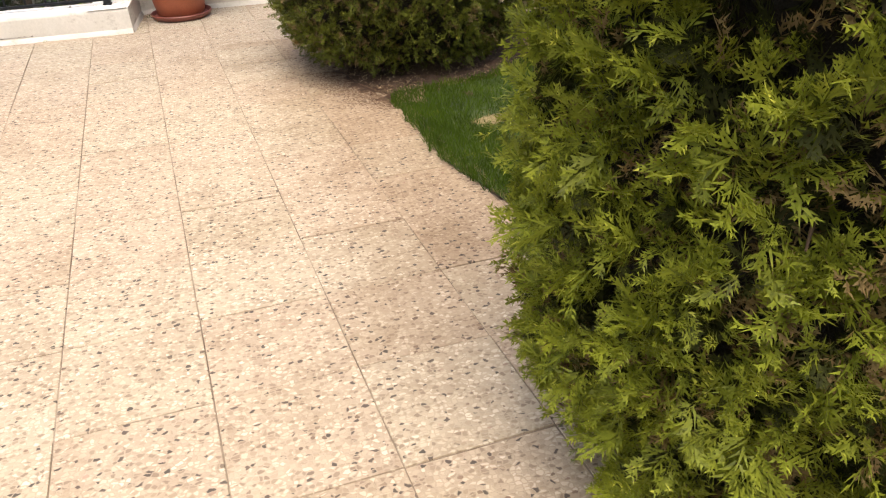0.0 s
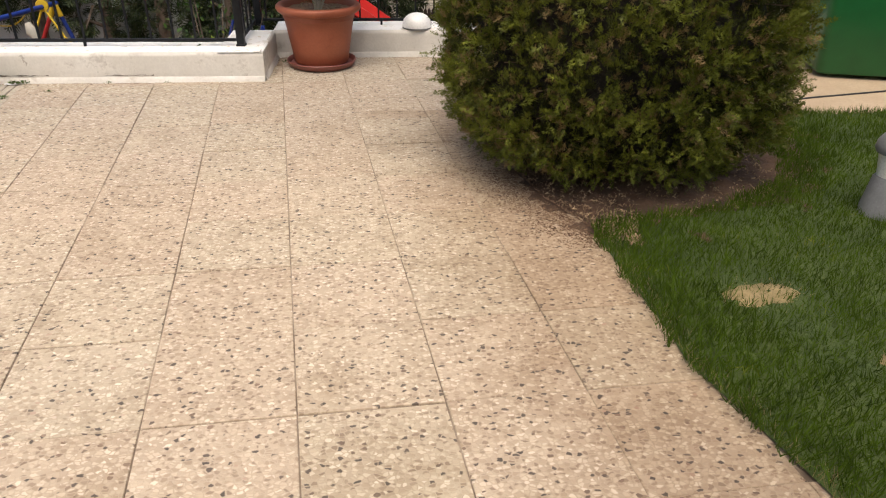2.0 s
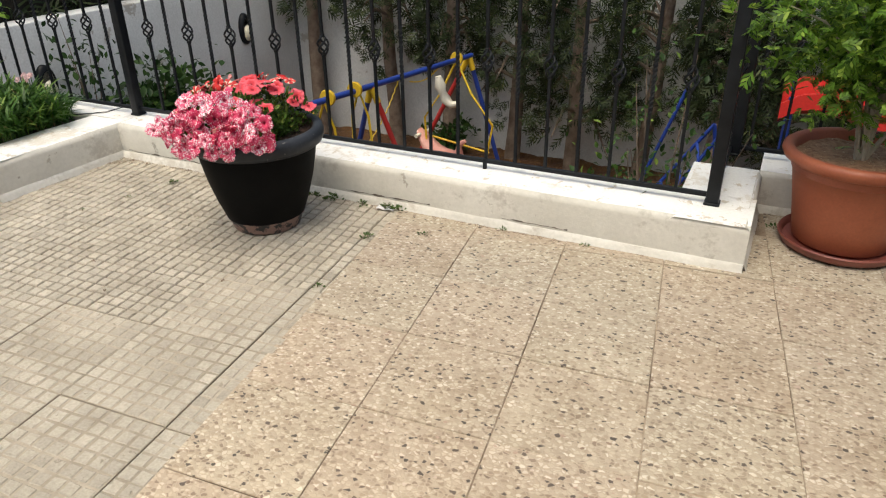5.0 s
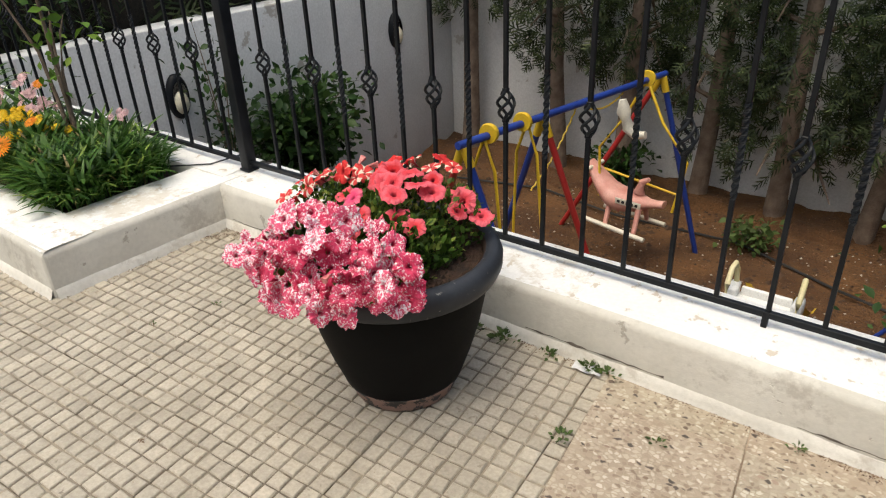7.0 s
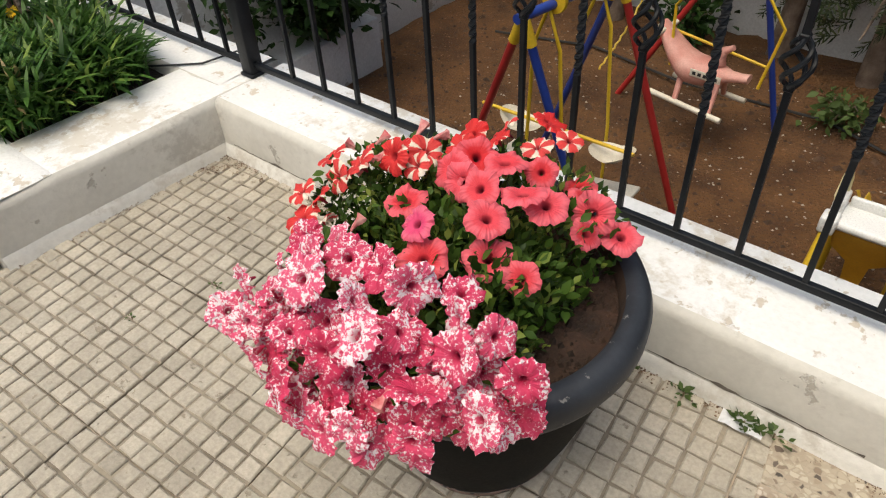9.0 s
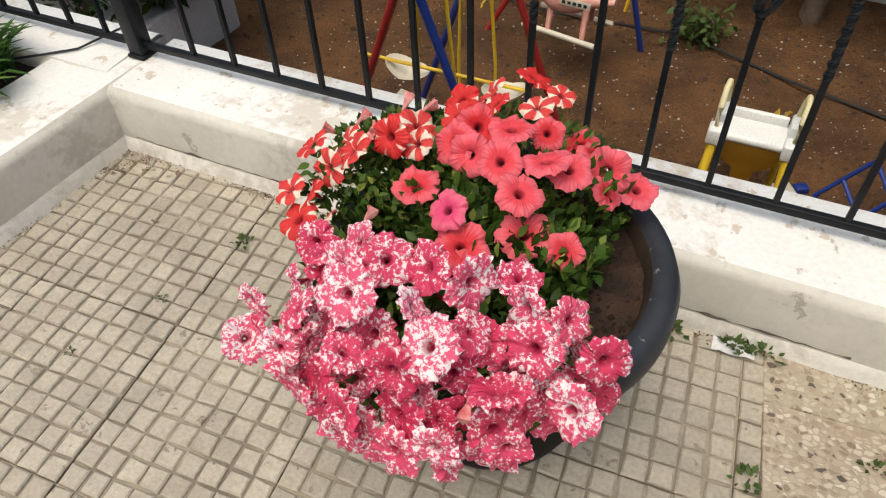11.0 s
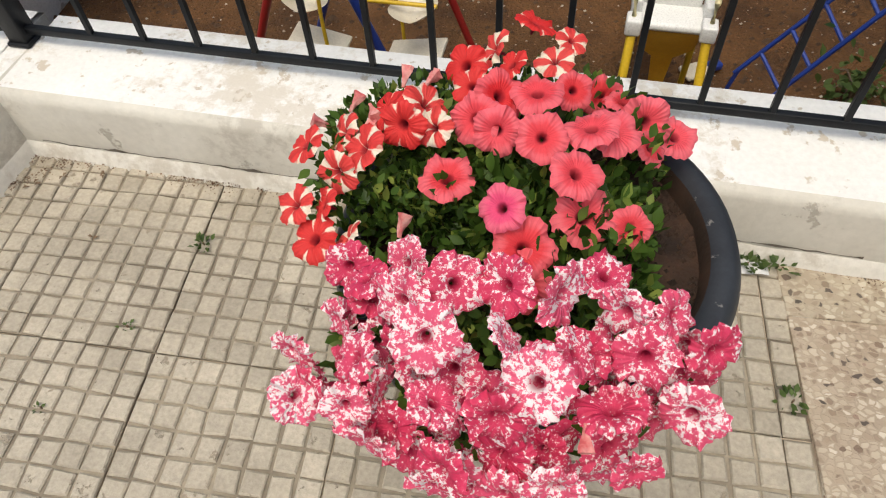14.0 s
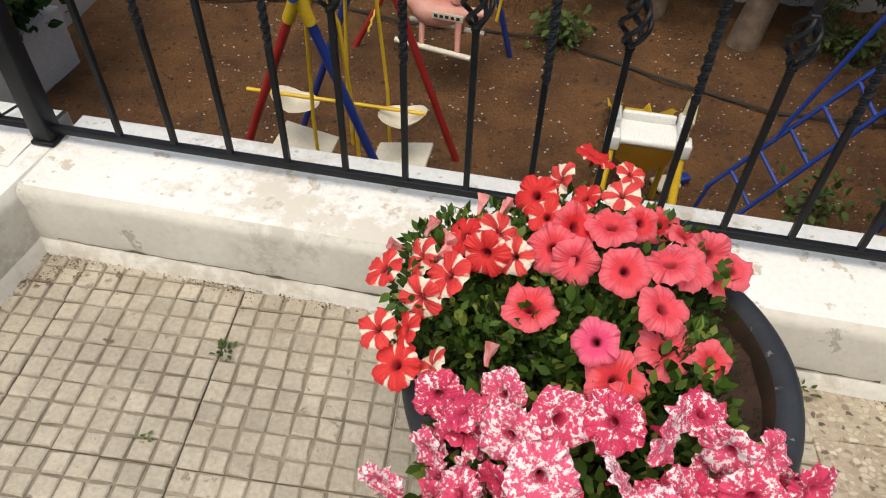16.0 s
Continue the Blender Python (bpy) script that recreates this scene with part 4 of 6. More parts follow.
def spread(n, seed, low, high, taken, gap, ok):
    """More places on the mound's shell between the given directions, keeping apart from those taken."""
    r = random.Random(seed)
    out, tries = [], 0
    while len(out) < n and tries < 9000:
        tries += 1
        a, e = r.uniform(*low), r.uniform(*high)
        q = r.uniform(0.93, 1.03)
        p = (CENTRE.x + 0.31 * q * math.cos(a) * math.cos(e), CENTRE.y + 0.315 * q * math.sin(a) * math.cos(e), CENTRE.z + 0.315 * q * math.sin(e))
        if ok(p) and all((Vector(p) - Vector(o)).length > gap for o in taken + out):
            out.append(p)
    return out


def leaves(plant, n, size, seed, box, mat_=LEAF, up=0.8, centre=CENTRE):
    """A mass of small oval leaves inside a box under the flowers."""
    g = np.random.default_rng(seed)
    lo, hi = np.array(box[0]), np.array(box[1])
    p = lo + (hi - lo) * g.uniform(0, 1, (n, 3))
    c = np.array(centre[:])
    q = (p - c) / np.array((0.30, 0.30, 0.30))
    rr = np.linalg.norm(q, axis=1)
    p = p[(rr < 0.99) & (rr > 0.45)]
    n = len(p)
    ax = g.normal(0, 0.6, (n, 3)) + (p - c) * 2.2 + np.array((0, 0, up * 0.5))
    ups = g.normal(0, 0.5, (n, 3)) + np.array((0, 0, 1.0))
    m = frames_from(p - np.array(plant.matrix_basis.translation), ax, ups, size * g.uniform(0.6, 1.25, n), g)
    tagged(part("leaves", scatter_mesh("leaves", LEAF_V, LEAF_F, m, mat_), None, plant), kind="stuff")


striped_at = [(-3.172, 6.843, 0.589), (-3.132, 6.735, 0.609), (-3.187, 6.697, 0.625), (-3.293, 6.638, 0.592), (-3.307, 6.568, 0.614), (-3.269, 6.581, 0.604),
              (-3.443, 6.551, 0.572), (-3.350, 6.528, 0.606), (-3.429, 6.461, 0.555), (-3.392, 6.466, 0.556), (-3.352, 6.430, 0.540), (-3.380, 6.503, 0.580),
              (-3.225, 6.770, 0.590), (-3.255, 6.715, 0.600), (-3.345, 6.625, 0.585), (-3.400, 6.585, 0.570), (-3.395, 6.425, 0.535), (-3.115, 6.815, 0.585), (-3.235, 6.660, 0.612)]
coral_at = [(-3.193, 6.648, 0.612), (-3.220, 6.613, 0.598), (-3.188, 6.599, 0.595), (-3.127, 6.566, 0.626), (-3.078, 6.518, 0.623), (-3.238, 6.517, 0.584),
            (-3.062, 6.497, 0.569), (-3.125, 6.395, 0.560), (-3.069, 6.599, 0.622), (-2.997, 6.692, 0.554), (-2.950, 6.710, 0.519), (-3.064, 6.766, 0.534),
            (-3.003, 6.501, 0.557), (-3.040, 6.620, 0.600), (-3.100, 6.700, 0.590), (-2.985, 6.655, 0.545), (-3.025, 6.725, 0.555), (-3.125, 6.425, 0.585), (-3.145, 6.660, 0.615)]
speckled_at = [(-3.297, 6.352, 0.581), (-3.188, 6.340, 0.618), (-3.202, 6.265, 0.627), (-3.072, 6.345, 0.621), (-3.006, 6.350, 0.600), (-3.122, 6.287, 0.618),
               (-2.979, 6.310, 0.582), (-3.086, 6.244, 0.613), (-3.184, 6.220, 0.580), (-3.285, 6.260, 0.563), (-3.354, 6.227, 0.502), (-3.118, 6.214, 0.580),
               (-2.951, 6.365, 0.588), (-2.920, 6.301, 0.502), (-3.004, 6.264, 0.546), (-3.239, 6.215, 0.496), (-3.286, 6.214, 0.533), (-3.050, 6.294, 0.598),
               (-3.240, 6.310, 0.612), (-3.135, 6.345, 0.622), (-3.030, 6.395, 0.600), (-3.255, 6.375, 0.590)]
striped = thing("petunia", "red and white striped petunia in full bloom, in the black pot", "flower", (-3.30, 6.62, 0.38), group="petunias in the black pot")
coral = thing("petunia", "coral-red petunia in full bloom, in the black pot", "flower", (-3.08, 6.60, 0.38), group="petunias in the black pot")
speckled = thing("petunia", "pink petunia speckled with white, trailing over the pot's rim", "flower", (-3.13, 6.36, 0.38), group="petunias in the black pot")
set_blooms(striped, "striped", striped_at, 0.032, 1, 0.9, 0.34)
set_blooms(coral, "coral", coral_at, 0.0365, 2, 0.9, 0.32)
set_blooms(coral, "pink", [(-3.157, 6.451, 0.620)], 0.038, 5)
taken = speckled_at + coral_at + striped_at
more = spread(54, 7, (math.pi * 0.98, math.pi * 1.97), (0.50, 0.98), taken, 0.031, lambda p: p[1] < 6.38 and (p[0] > -3.33 or p[1] < 6.27))
hang = [(-3.375, 6.275, 0.515), (-3.345, 6.24, 0.50), (-3.17, 6.17, 0.52), (-3.05, 6.18, 0.51), (-2.97, 6.21, 0.52), (-3.26, 6.19, 0.50), (-3.10, 6.17, 0.48), (-2.92, 6.28, 0.53), (-2.90, 6.35, 0.55)]
set_blooms(speckled, "speckled", speckled_at, 0.038, 3, 0.9, 0.50)
set_blooms(speckled, "speckled", more, 0.036, 4, 0.4, 0.50)
set_blooms(speckled, "speckled", hang, 0.037, 6, 0.2, 0.34)
leaves(striped, 3300, 0.018, 1, ((-3.43, 6.47, 0.40), (-3.13, 6.80, 0.585)))
leaves(coral, 2600, 0.025, 2, ((-3.20, 6.42, 0.40), (-2.965, 6.74, 0.575)))
leaves(speckled, 2200, 0.025, 3, ((-3.34, 6.19, 0.46), (-2.90, 6.42, 0.565)))
leaves(striped, 1900, 0.019, 12, ((-3.43, 6.48, 0.47), (-3.20, 6.74, 0.575)), centre=Vector((-3.25, 6.55, 0.33)))
leaves(striped, 2000, 0.021, 9, ((-3.42, 6.60, 0.42), (-2.96, 6.88, 0.58)), centre=Vector((-3.15, 6.60, 0.33)))


FADED = plain("faded petal", (0.58, 0.10, 0.11), (0.74, 0.38, 0.34), 60.0, 0.7, 200.0, 0.4, 0.001)


def withered(plant, places, seed):
    """Closed, faded flowers and buds: crumpled little trumpets."""
    r = random.Random(seed)
    for x, y, z in places:
        s = Shape()
        rows = []
        for i in range(6):
            u = i / 5
            w = 0.0025 + 0.0065 * u ** 1.5
            rows.append([(w * (1 + 0.4 * math.sin(3 * a + i)) * math.cos(a), w * (1 + 0.3 * math.cos(4 * a)) * math.sin(a), 0.030 * u) for a in (2 * math.pi * k / 9 for k in range(9))])
        s.grid(rows, True, True)
        part("withered_bloom", s, FADED, plant, "closed faded bloom",
             at=Matrix.Translation(Vector((x, y, z)) - plant.matrix_basis.translation) @ pose(0, 0, 0, r.uniform(50, 110), r.uniform(-40, 40), r.uniform(0, 360)))


withered(striped, [(-3.42, 6.60, 0.565), (-3.40, 6.62, 0.575), (-3.375, 6.635, 0.58), (-3.33, 6.655, 0.60), (-3.30, 6.665, 0.60), (-3.36, 6.61, 0.575), (-3.34, 6.63, 0.58), (-3.38, 6.58, 0.57), (-3.31, 6.60, 0.58), (-3.28, 6.43, 0.56), (-3.40, 6.53, 0.565), (-3.36, 6.56, 0.58)], 1)
withered(speckled, [(-3.03, 6.24, 0.55)], 2)


# ---- terracotta pot with its shrub ----
CLAY = (-0.80, 7.345)
clay = thing("plant_pot", "round terracotta-coloured pot with a rolled rim, on a saucer", "flower pot", (*CLAY, 0.03))
part("body", Shape().lathe([(0.0, 0.0), (0.178, 0.0), (0.187, 0.01), (0.205, 0.12), (0.224, 0.23), (0.236, 0.295), (0.241, 0.298), (0.243, 0.335)], seg=56), TERRACOTTA, clay)
part("rim", Shape().lathe([(0.243, 0.332), (0.262, 0.334), (0.278, 0.345), (0.287, 0.362), (0.285, 0.378), (0.272, 0.388), (0.255, 0.388), (0.243, 0.378), (0.236, 0.34), (0.22, 0.30)], seg=56), TERRACOTTA, clay, "thick rolled rim")
saucer = part("saucer", Shape().lathe([(0.0, 0.0), (0.205, 0.0), (0.228, 0.012), (0.24, 0.04), (0.236, 0.046), (0.228, 0.042), (0.215, 0.02), (0.0, 0.016)], seg=56), SAUCER_RED)
saucer.matrix_basis = pose(*CLAY, 0.001)
tagged(saucer, "brown-red plastic saucer under the terracotta pot", "saucer")
clay_soil = part("soil", Shape().grid([[((0.238 * q) * math.cos(a), (0.238 * q) * math.sin(a), 0.01 * noise.fractal((q * 4, math.cos(a) * 4 * q, math.sin(a) * 4 * q), 0.7, 2.0, 4)) for a in (2 * math.pi * k / 36 for k in range(36))] for q in (0.02, 0.3, 0.6, 0.8, 1.0)], True), POT_LITTER)
clay_soil.matrix_basis = pose(*CLAY, 0.375)
tagged(clay_soil, "dry soil with leaf litter in the terracotta pot", "soil")


def shrub(name, label, at, branches, n, size, seed, blob, mat_, twig=BARK, template=(LEAF_V, LEAF_F), category="shrub", droop=0.0, spread_r=0.5, bare_to=0.3):
    """Bent stems, each carrying small leaves along its outer part; blob: radii of the crown and its height."""
    g = np.random.default_rng(seed)
    r = random.Random(seed)
    t = thing(name, label, category, at)
    pts = []
    for b in range(branches):
        a = 2 * math.pi * (b + r.random()) / branches
        rad = r.uniform(0.25, 1.0)
        end = Vector((blob[0] * rad * math.cos(a), blob[1] * rad * math.sin(a), blob[2] * r.uniform(0.45, 1.0) - droop * rad))
        mid = Vector((end.x * 0.25, end.y * 0.25, end.z * 0.55 + 0.05))
        path_ = [Vector((r.uniform(-0.02, 0.02), r.uniform(-0.02, 0.02), -0.01)), mid * 0.55, mid, mid.lerp(end, 0.55) + Vector((0, 0, 0.04)), end]
        part("stem", Shape().tube(path_, [0.011, 0.009, 0.007, 0.005, 0.002], 6), twig, t)
        m = n // branches
        for _ in range(m):
            u = r.uniform(bare_to, 1.0)
            k = min(3, int(u * 4))
            p = path_[k].lerp(path_[k + 1], u * 4 - k)
            s = spread_r * 0.24 * (0.5 + 0.6 * u)
            pts.append((p.x + r.gauss(0, s), p.y + r.gauss(0, s), p.z + r.gauss(0, s * 0.8)))
    p = np.array(pts)
    ax = g.normal(0, 0.7, p.shape) + p * np.array((1.2, 1.2, 0.3))
    ups = g.normal(0, 0.5, p.shape) + np.array((0, 0, 1.0))
    m = frames_from(p, ax, ups, size * g.uniform(0.55, 1.3, len(p)), g)
    tagged(part("leaves", scatter_mesh("leaves", *template, m, mat_), None, t), kind="stuff")
    return t


SPRIG = frond_template(3, 0.62, 0.085)
shrub("potted_shrub", "light-green feathery shrub growing in the terracotta pot", (*CLAY, 0.37), 15, 2900, 0.060, 31, (0.46, 0.36, 0.92), BRIGHT_LEAF, PALE_BARK, SPRIG, droop=0.14, spread_r=0.50, bare_to=0.37)


# ---- lamps, bin, sapling, small things on the terrace ----
dome = thing("dome_lamp", "white half-dome lamp mounted on the kerb wall", "lamp", (-0.115, 7.655, KERB))
part("shade", Shape().lathe([(0.108, 0.012), (0.107, 0.03), (0.098, 0.058), (0.08, 0.082), (0.052, 0.099), (0.02, 0.107), (0.0, 0.108)], seg=40), MILK, dome)
part("base_ring", Shape().lathe([(0.0, 0.0), (0.104, 0.0), (0.108, 0.006), (0.106, 0.014)], seg=40), GREY_METAL, dome)

bollard = thing("garden_lamp", "small grey mushroom garden lamp with a white neck, on the lawn", "lamp", (1.665, 4.78, 0.03))
part("base", Shape().lathe([(0.0, 0.0), (0.078, 0.0), (0.074, 0.03), (0.058, 0.16), (0.052, 0.172), (0.0, 0.174)], seg=32), GREY_METAL, bollard)
part("diffuser", Shape().lathe([(0.048, 0.17), (0.052, 0.20), (0.062, 0.255), (0.064, 0.275)], seg=32), MILK, bollard, "white opal neck")
part("cap", Shape().lathe([(0.0, 0.268), (0.076, 0.27), (0.083, 0.285), (0.08, 0.31), (0.066, 0.338), (0.04, 0.356), (0.0, 0.362)], seg=36), GREY_METAL, bollard, "grey domed cap")

bin_ = thing("wheelie_bin", "green plastic wheelie bin standing on the concrete path", "rubbish bin", (2.98, 7.05, 0.008), -14)


def ring(hx, hy, z, r=0.05, shift=0.0):
    pts = []
    for cx, cy, a0 in ((hx - r, hy - r, 0), (-hx + r, hy - r, 90), (-hx + r, -hy + r, 180), (hx - r, -hy + r, 270)):
        for k in range(5):
            a = radians(a0 + 22.5 * k)
            pts.append((cx + r * math.cos(a) + shift, cy + r * math.sin(a), z))
    return pts


part("body", Shape().grid([ring(0.33, 0.24, 0.03), ring(0.345, 0.25, 0.05), ring(0.38, 0.28, 0.5), ring(0.41, 0.30, 0.95), ring(0.43, 0.32, 0.96), ring(0.43, 0.32, 1.0)], True, True), BIN_GREEN, bin_)
part("lid", Shape().grid([ring(0.44, 0.33, 1.0), ring(0.445, 0.335, 1.03), ring(0.40, 0.30, 1.075), ring(0.2, 0.15, 1.09)], True, True), BIN_GREEN, bin_)
for yy in (-0.265, 0.265):
    w = part("wheel", Shape().lathe([(0.0, -0.03), (0.105, -0.032), (0.135, -0.024), (0.142, 0.0), (0.135, 0.024), (0.105, 0.032), (0.0, 0.03)], seg=32), RUBBER, bin_, at=pose(0.35, yy, 0.142, 90, 0, 0))
    part("hub", Shape().lathe([(0.0, -0.034), (0.03, -0.034), (0.034, 0.0), (0.03, 0.034), (0.0, 0.034)], seg=20), GREY_METAL, w)
part("axle", Shape().tube([(0.35, -0.26, 0.142), (0.35, 0.26, 0.142)], 0.012, 8), GREY_METAL, bin_)

sap = thing("sapling", "thin pale leaning sapling trunk at the lawn's edge", "tree", (2.70, 5.88, 0.02))
part("trunk", Shape().tube([(0, 0, -0.03), (0.03, 0.005, 0.15), (0.08, 0.01, 0.32), (0.14, 0.0, 0.55), (0.24, 0.02, 0.95), (0.30, 0.02, 1.5)], [0.034, 0.026, 0.024, 0.021, 0.018, 0.012], 10), PALE_BARK, sap)
part("stake", Shape().tube([(-0.04, 0.02, -0.03), (0.06, 0.03, 0.30), (0.18, 0.03, 0.75), (0.27, 0.03, 1.2)], [0.013, 0.013, 0.012, 0.011], 7), PALE_BARK, sap)
cable = part("ground_cable", Shape().tube([(1.7, 6.22, 0.02), (1.85, 6.30, 0.014), (2.3, 6.43, 0.012), (3.0, 6.58, 0.013), (4.2, 6.75, 0.012)], 0.006, 6), HOSE)
tagged(cable, "thin dark cable lying along the concrete path", "cable")


# ---- lawn grass ----
def grass(name, label, n, lo, hi, size, seed, mat_, keep, width=0.03):
    g = np.random.default_rng(seed)
    p = np.stack([g.uniform(lo[0], hi[0], n), g.uniform(lo[1], hi[1], n), np.full(n, 0.02)], 1)
    p = p[[keep(x, y) for x, y, _ in p]]
    k = len(p)
    ax = g.normal(0, 0.45, (k, 3)) * np.array((1, 1, 0)) + np.array((0, 0, 1.0))
    ups = g.normal(0, 1, (k, 3)) * np.array((1, 1, 0.01))
    m = frames_from(p, ax, ups, size * g.uniform(0.5, 1.3, k), g)
    bv = [(x * width * 2, y, z) for x, y, z in BLADE_V]
    ob = part(name, scatter_mesh(name, bv, BLADE_F, m, mat_), None)
    return tagged(ob, label, "grass", kind="stuff")


def bare(x, y):
    return any(((x - cx) / a) ** 2 + ((y - cy) / b) ** 2 < 1 + 0.5 * noise.noise((x * 9, y * 9, 0)) for cx, cy, a, b in BARE)


def lawny(x, y):
    return x > edge_x(y) - 0.03 + 0.05 * noise.noise((x * 13, y * 13, 5)) and (not bare(x, y) or (x * 977.0 + y * 613.0) % 1 < 0.6) and noise.noise((x * 2.3, y * 2.3, 8)) > -0.62


grass("grass", "short dense green lawn grass with a few worn spots", 150000, (0.42, 2.2), (3.0, 6.1), 0.05, 5, GRASS, lawny)
grass("grass", "green lawn grass further along the terrace", 45000, (3.0, 2.2), (7.0, 6.25), 0.05, 6, GRASS, lawny, 0.05)
grass("grass", "green lawn grass behind the clipped cypress", 60000, (0.6, -4.0), (5.0, 2.2), 0.06, 9, GRASS, lawny, 0.06)
grass("dry_grass", "straw-coloured dry grass in the lawn's bare spots", 7000, (0.7, 3.6), (1.95, 4.9), 0.035, 7, STRAW, lambda x, y: bare(x, y) and x > edge_x(y))
grass("dry_grass", "dry straw and clippings along the lawn's edge", 22000, (0.3, 2.2), (1.8, 5.2), 0.03, 8, STRAW, lambda x, y: abs(x - edge_x(y) - 0.015) < 0.035 + 0.03 * noise.noise((x * 8, y * 8, 3)))


# ---- the raised planter's plants ----
def strappy(at, n, size, seed, reach):
    g = np.random.default_rng(seed)
    t = thing("daylily_clump", "dense clump of narrow arching green leaves in the planter", "plant", at, group="clumps in the planter")
    a = g.uniform(0, 6.283, n)
    lean = g.uniform(0.1, 1.5, n) ** 1.0
    p = np.stack([reach[0] * 0.8 * np.clip(g.normal(0, 0.5, n), -1.1, 1.1), reach[1] * 0.8 * np.clip(g.normal(0, 0.5, n), -1.1, 1.1), g.uniform(0, 0.25, n) * size], 1)
    ax = np.stack([np.cos(a) * lean, np.sin(a) * lean, np.ones(n)], 1)
    ups = np.stack([-np.cos(a), -np.sin(a), lean], 1)
    v = [(-0.022, 0, 0), (0.022, 0, 0), (0.030, 0.35, 0.06), (-0.030, 0.35, 0.06), (0.040, 0.70, 0.0), (-0.040, 0.70, 0.0), (0.028, 0.90, -0.15), (-0.028, 0.90, -0.15), (0, 1.02, -0.26)]
    f = [(0, 1, 2, 3), (3, 2, 4, 5), (5, 4, 6, 7), (7, 6, 8)]
    m = frames_from(p, ax, ups, size * g.uniform(0.6, 1.2, n), g)
    k = int(n * 0.98)
    tagged(part("leaves", scatter_mesh("leaves", v, f, m[:k], STRAP), None, t), kind="stuff")
    tagged(part("dead_leaves", scatter_mesh("dead_leaves", v, f, m[k:], STRAW), None, t, "dry straw-coloured leaves"), kind="stuff")
    part("crown", Shape().lathe([(0.05, -0.02), (0.045, 0.03), (0.02, 0.06), (0.0, 0.065)], seg=10), STRAP, t)
    return t


Z0 = KERB - 0.03
for at, n, size, seed, reach in (((-4.97, 6.66, Z0), 1900, 0.18, 1, (0.24, 0.24)), ((-4.90, 6.53, Z0), 900, 0.165, 10, (0.18, 0.13)), ((-4.90, 6.82, Z0), 800, 0.16, 8, (0.16, 0.12)), ((-5.12, 6.54, Z0), 800, 0.165, 9, (0.2, 0.1)), ((-5.22, 6.56, Z0), 900, 0.17, 2, (0.14, 0.12)), ((-5.42, 6.72, Z0), 800, 0.20, 3, (0.2, 0.18)),
                                 ((-5.15, 6.88, Z0), 440, 0.19, 4, (0.16, 0.1)), ((-5.85, 6.72, Z0), 480, 0.22, 5, (0.18, 0.18)), ((-6.6, 6.75, Z0), 300, 0.32, 6, (0.3, 0.2)), ((-7.4, 6.75, Z0), 300, 0.34, 7, (0.3, 0.2))):
    strappy(at, n, size, seed, reach)


def daisy_mesh(petals, mat_):
    s = Shape()
    for layer in range(2):
        for k in range(petals):
            a = 2 * math.pi * (k + 0.5 * layer) / petals
            c, d = math.cos(a), math.sin(a)
            w, z = 0.10, 0.06 * layer
            s.add([(0.12 * c, 0.12 * d, z), (0.6 * c - w * d, 0.6 * d + w * c, z + 0.1), (1.0 * c, 1.0 * d, z + 0.02), (0.6 * c + w * d, 0.6 * d - w * c, z + 0.1)], [(0, 3, 2, 1)])
    s.lathe([(0.22, 0.04), (0.18, 0.13), (0.0, 0.16)], seg=10)
    return mesh_of("head", s, mat_)


DAISIES = {"yellow": daisy_mesh(14, DAISY_Y), "orange": daisy_mesh(15, DAISY_O), "pale pink": daisy_mesh(12, DAISY_P)}
r = random.Random(12)
heads = [("orange", -5.23, 6.45, 0.355, 0.058), ("orange", -5.28, 6.62, 0.41, 0.034), ("yellow", -5.40, 6.56, 0.34, 0.026), ("orange", -5.50, 6.52, 0.34, 0.026)]
heads += [("yellow", -5.50 + r.uniform(-0.2, 0.22), 6.68 + r.uniform(-0.08, 0.1), 0.37 + r.uniform(-0.05, 0.05), r.uniform(0.020, 0.034)) for _ in range(19)]
heads += [("pale pink", -5.75 + r.uniform(-0.45, 0.25), 6.82 + r.uniform(-0.1, 0.12), 0.44 + r.uniform(-0.1, 0.06), r.uniform(0.022, 0.034)) for _ in range(18)]
heads += [("pale pink", -5.16 + r.uniform(-0.06, 0.06), 6.95 + r.uniform(-0.03, 0.03), 0.37 + r.uniform(-0.02, 0.02), 0.022) for _ in range(5)]
heads += [("orange", -5.62, 6.84, 0.48, 0.028), ("orange", -5.72, 6.55, 0.36, 0.026)]
for colour, x, y, z, s in heads:
    d = thing("daisy", colour + " daisy flower on a thin stem in the planter", "flower", (x, y, Z0), group=colour + " daisies in the planter")
    part("stem", Shape().tube([(r.uniform(-0.03, 0.03), r.uniform(-0.02, 0.02), -0.01), (0, 0, (z - Z0) * 0.6), (0, 0, z - Z0)], 0.0025, 5), STRAP, d)
    part("head", DAISIES[colour], None, d, at=pose(0, 0, z - Z0, r.uniform(25, 60), r.uniform(5, 40), r.uniform(-20, 40)) @ Matrix.Scale(s, 4))

shrub("small_tree", "slim young tree with a few light leaves in the planter", (-5.30, 6.80, Z0), 4, 90, 0.055, 41, (0.30, 0.2, 1.25), BRIGHT_LEAF, BARK, category="tree", spread_r=0.3)
pipe = thing("conduit_pipe", "grey corrugated plastic pipe leaning out of the planter", "pipe", (-5.66, 6.66, Z0), 0)
ribs = []
for i in range(97):
    z = 0.85 * i / 96 - 0.03
    rad_ = 0.034 + (0.0022 if i % 2 else -0.0014)
    ribs.append([(-0.14 * max(0, z) + rad_ * math.cos(a), -0.15 * max(0, z) + rad_ * math.sin(a), z) for a in (2 * math.pi * k / 18 for k in range(18))])
part("tube", Shape().grid(ribs, True, True), PIPE, pipe)
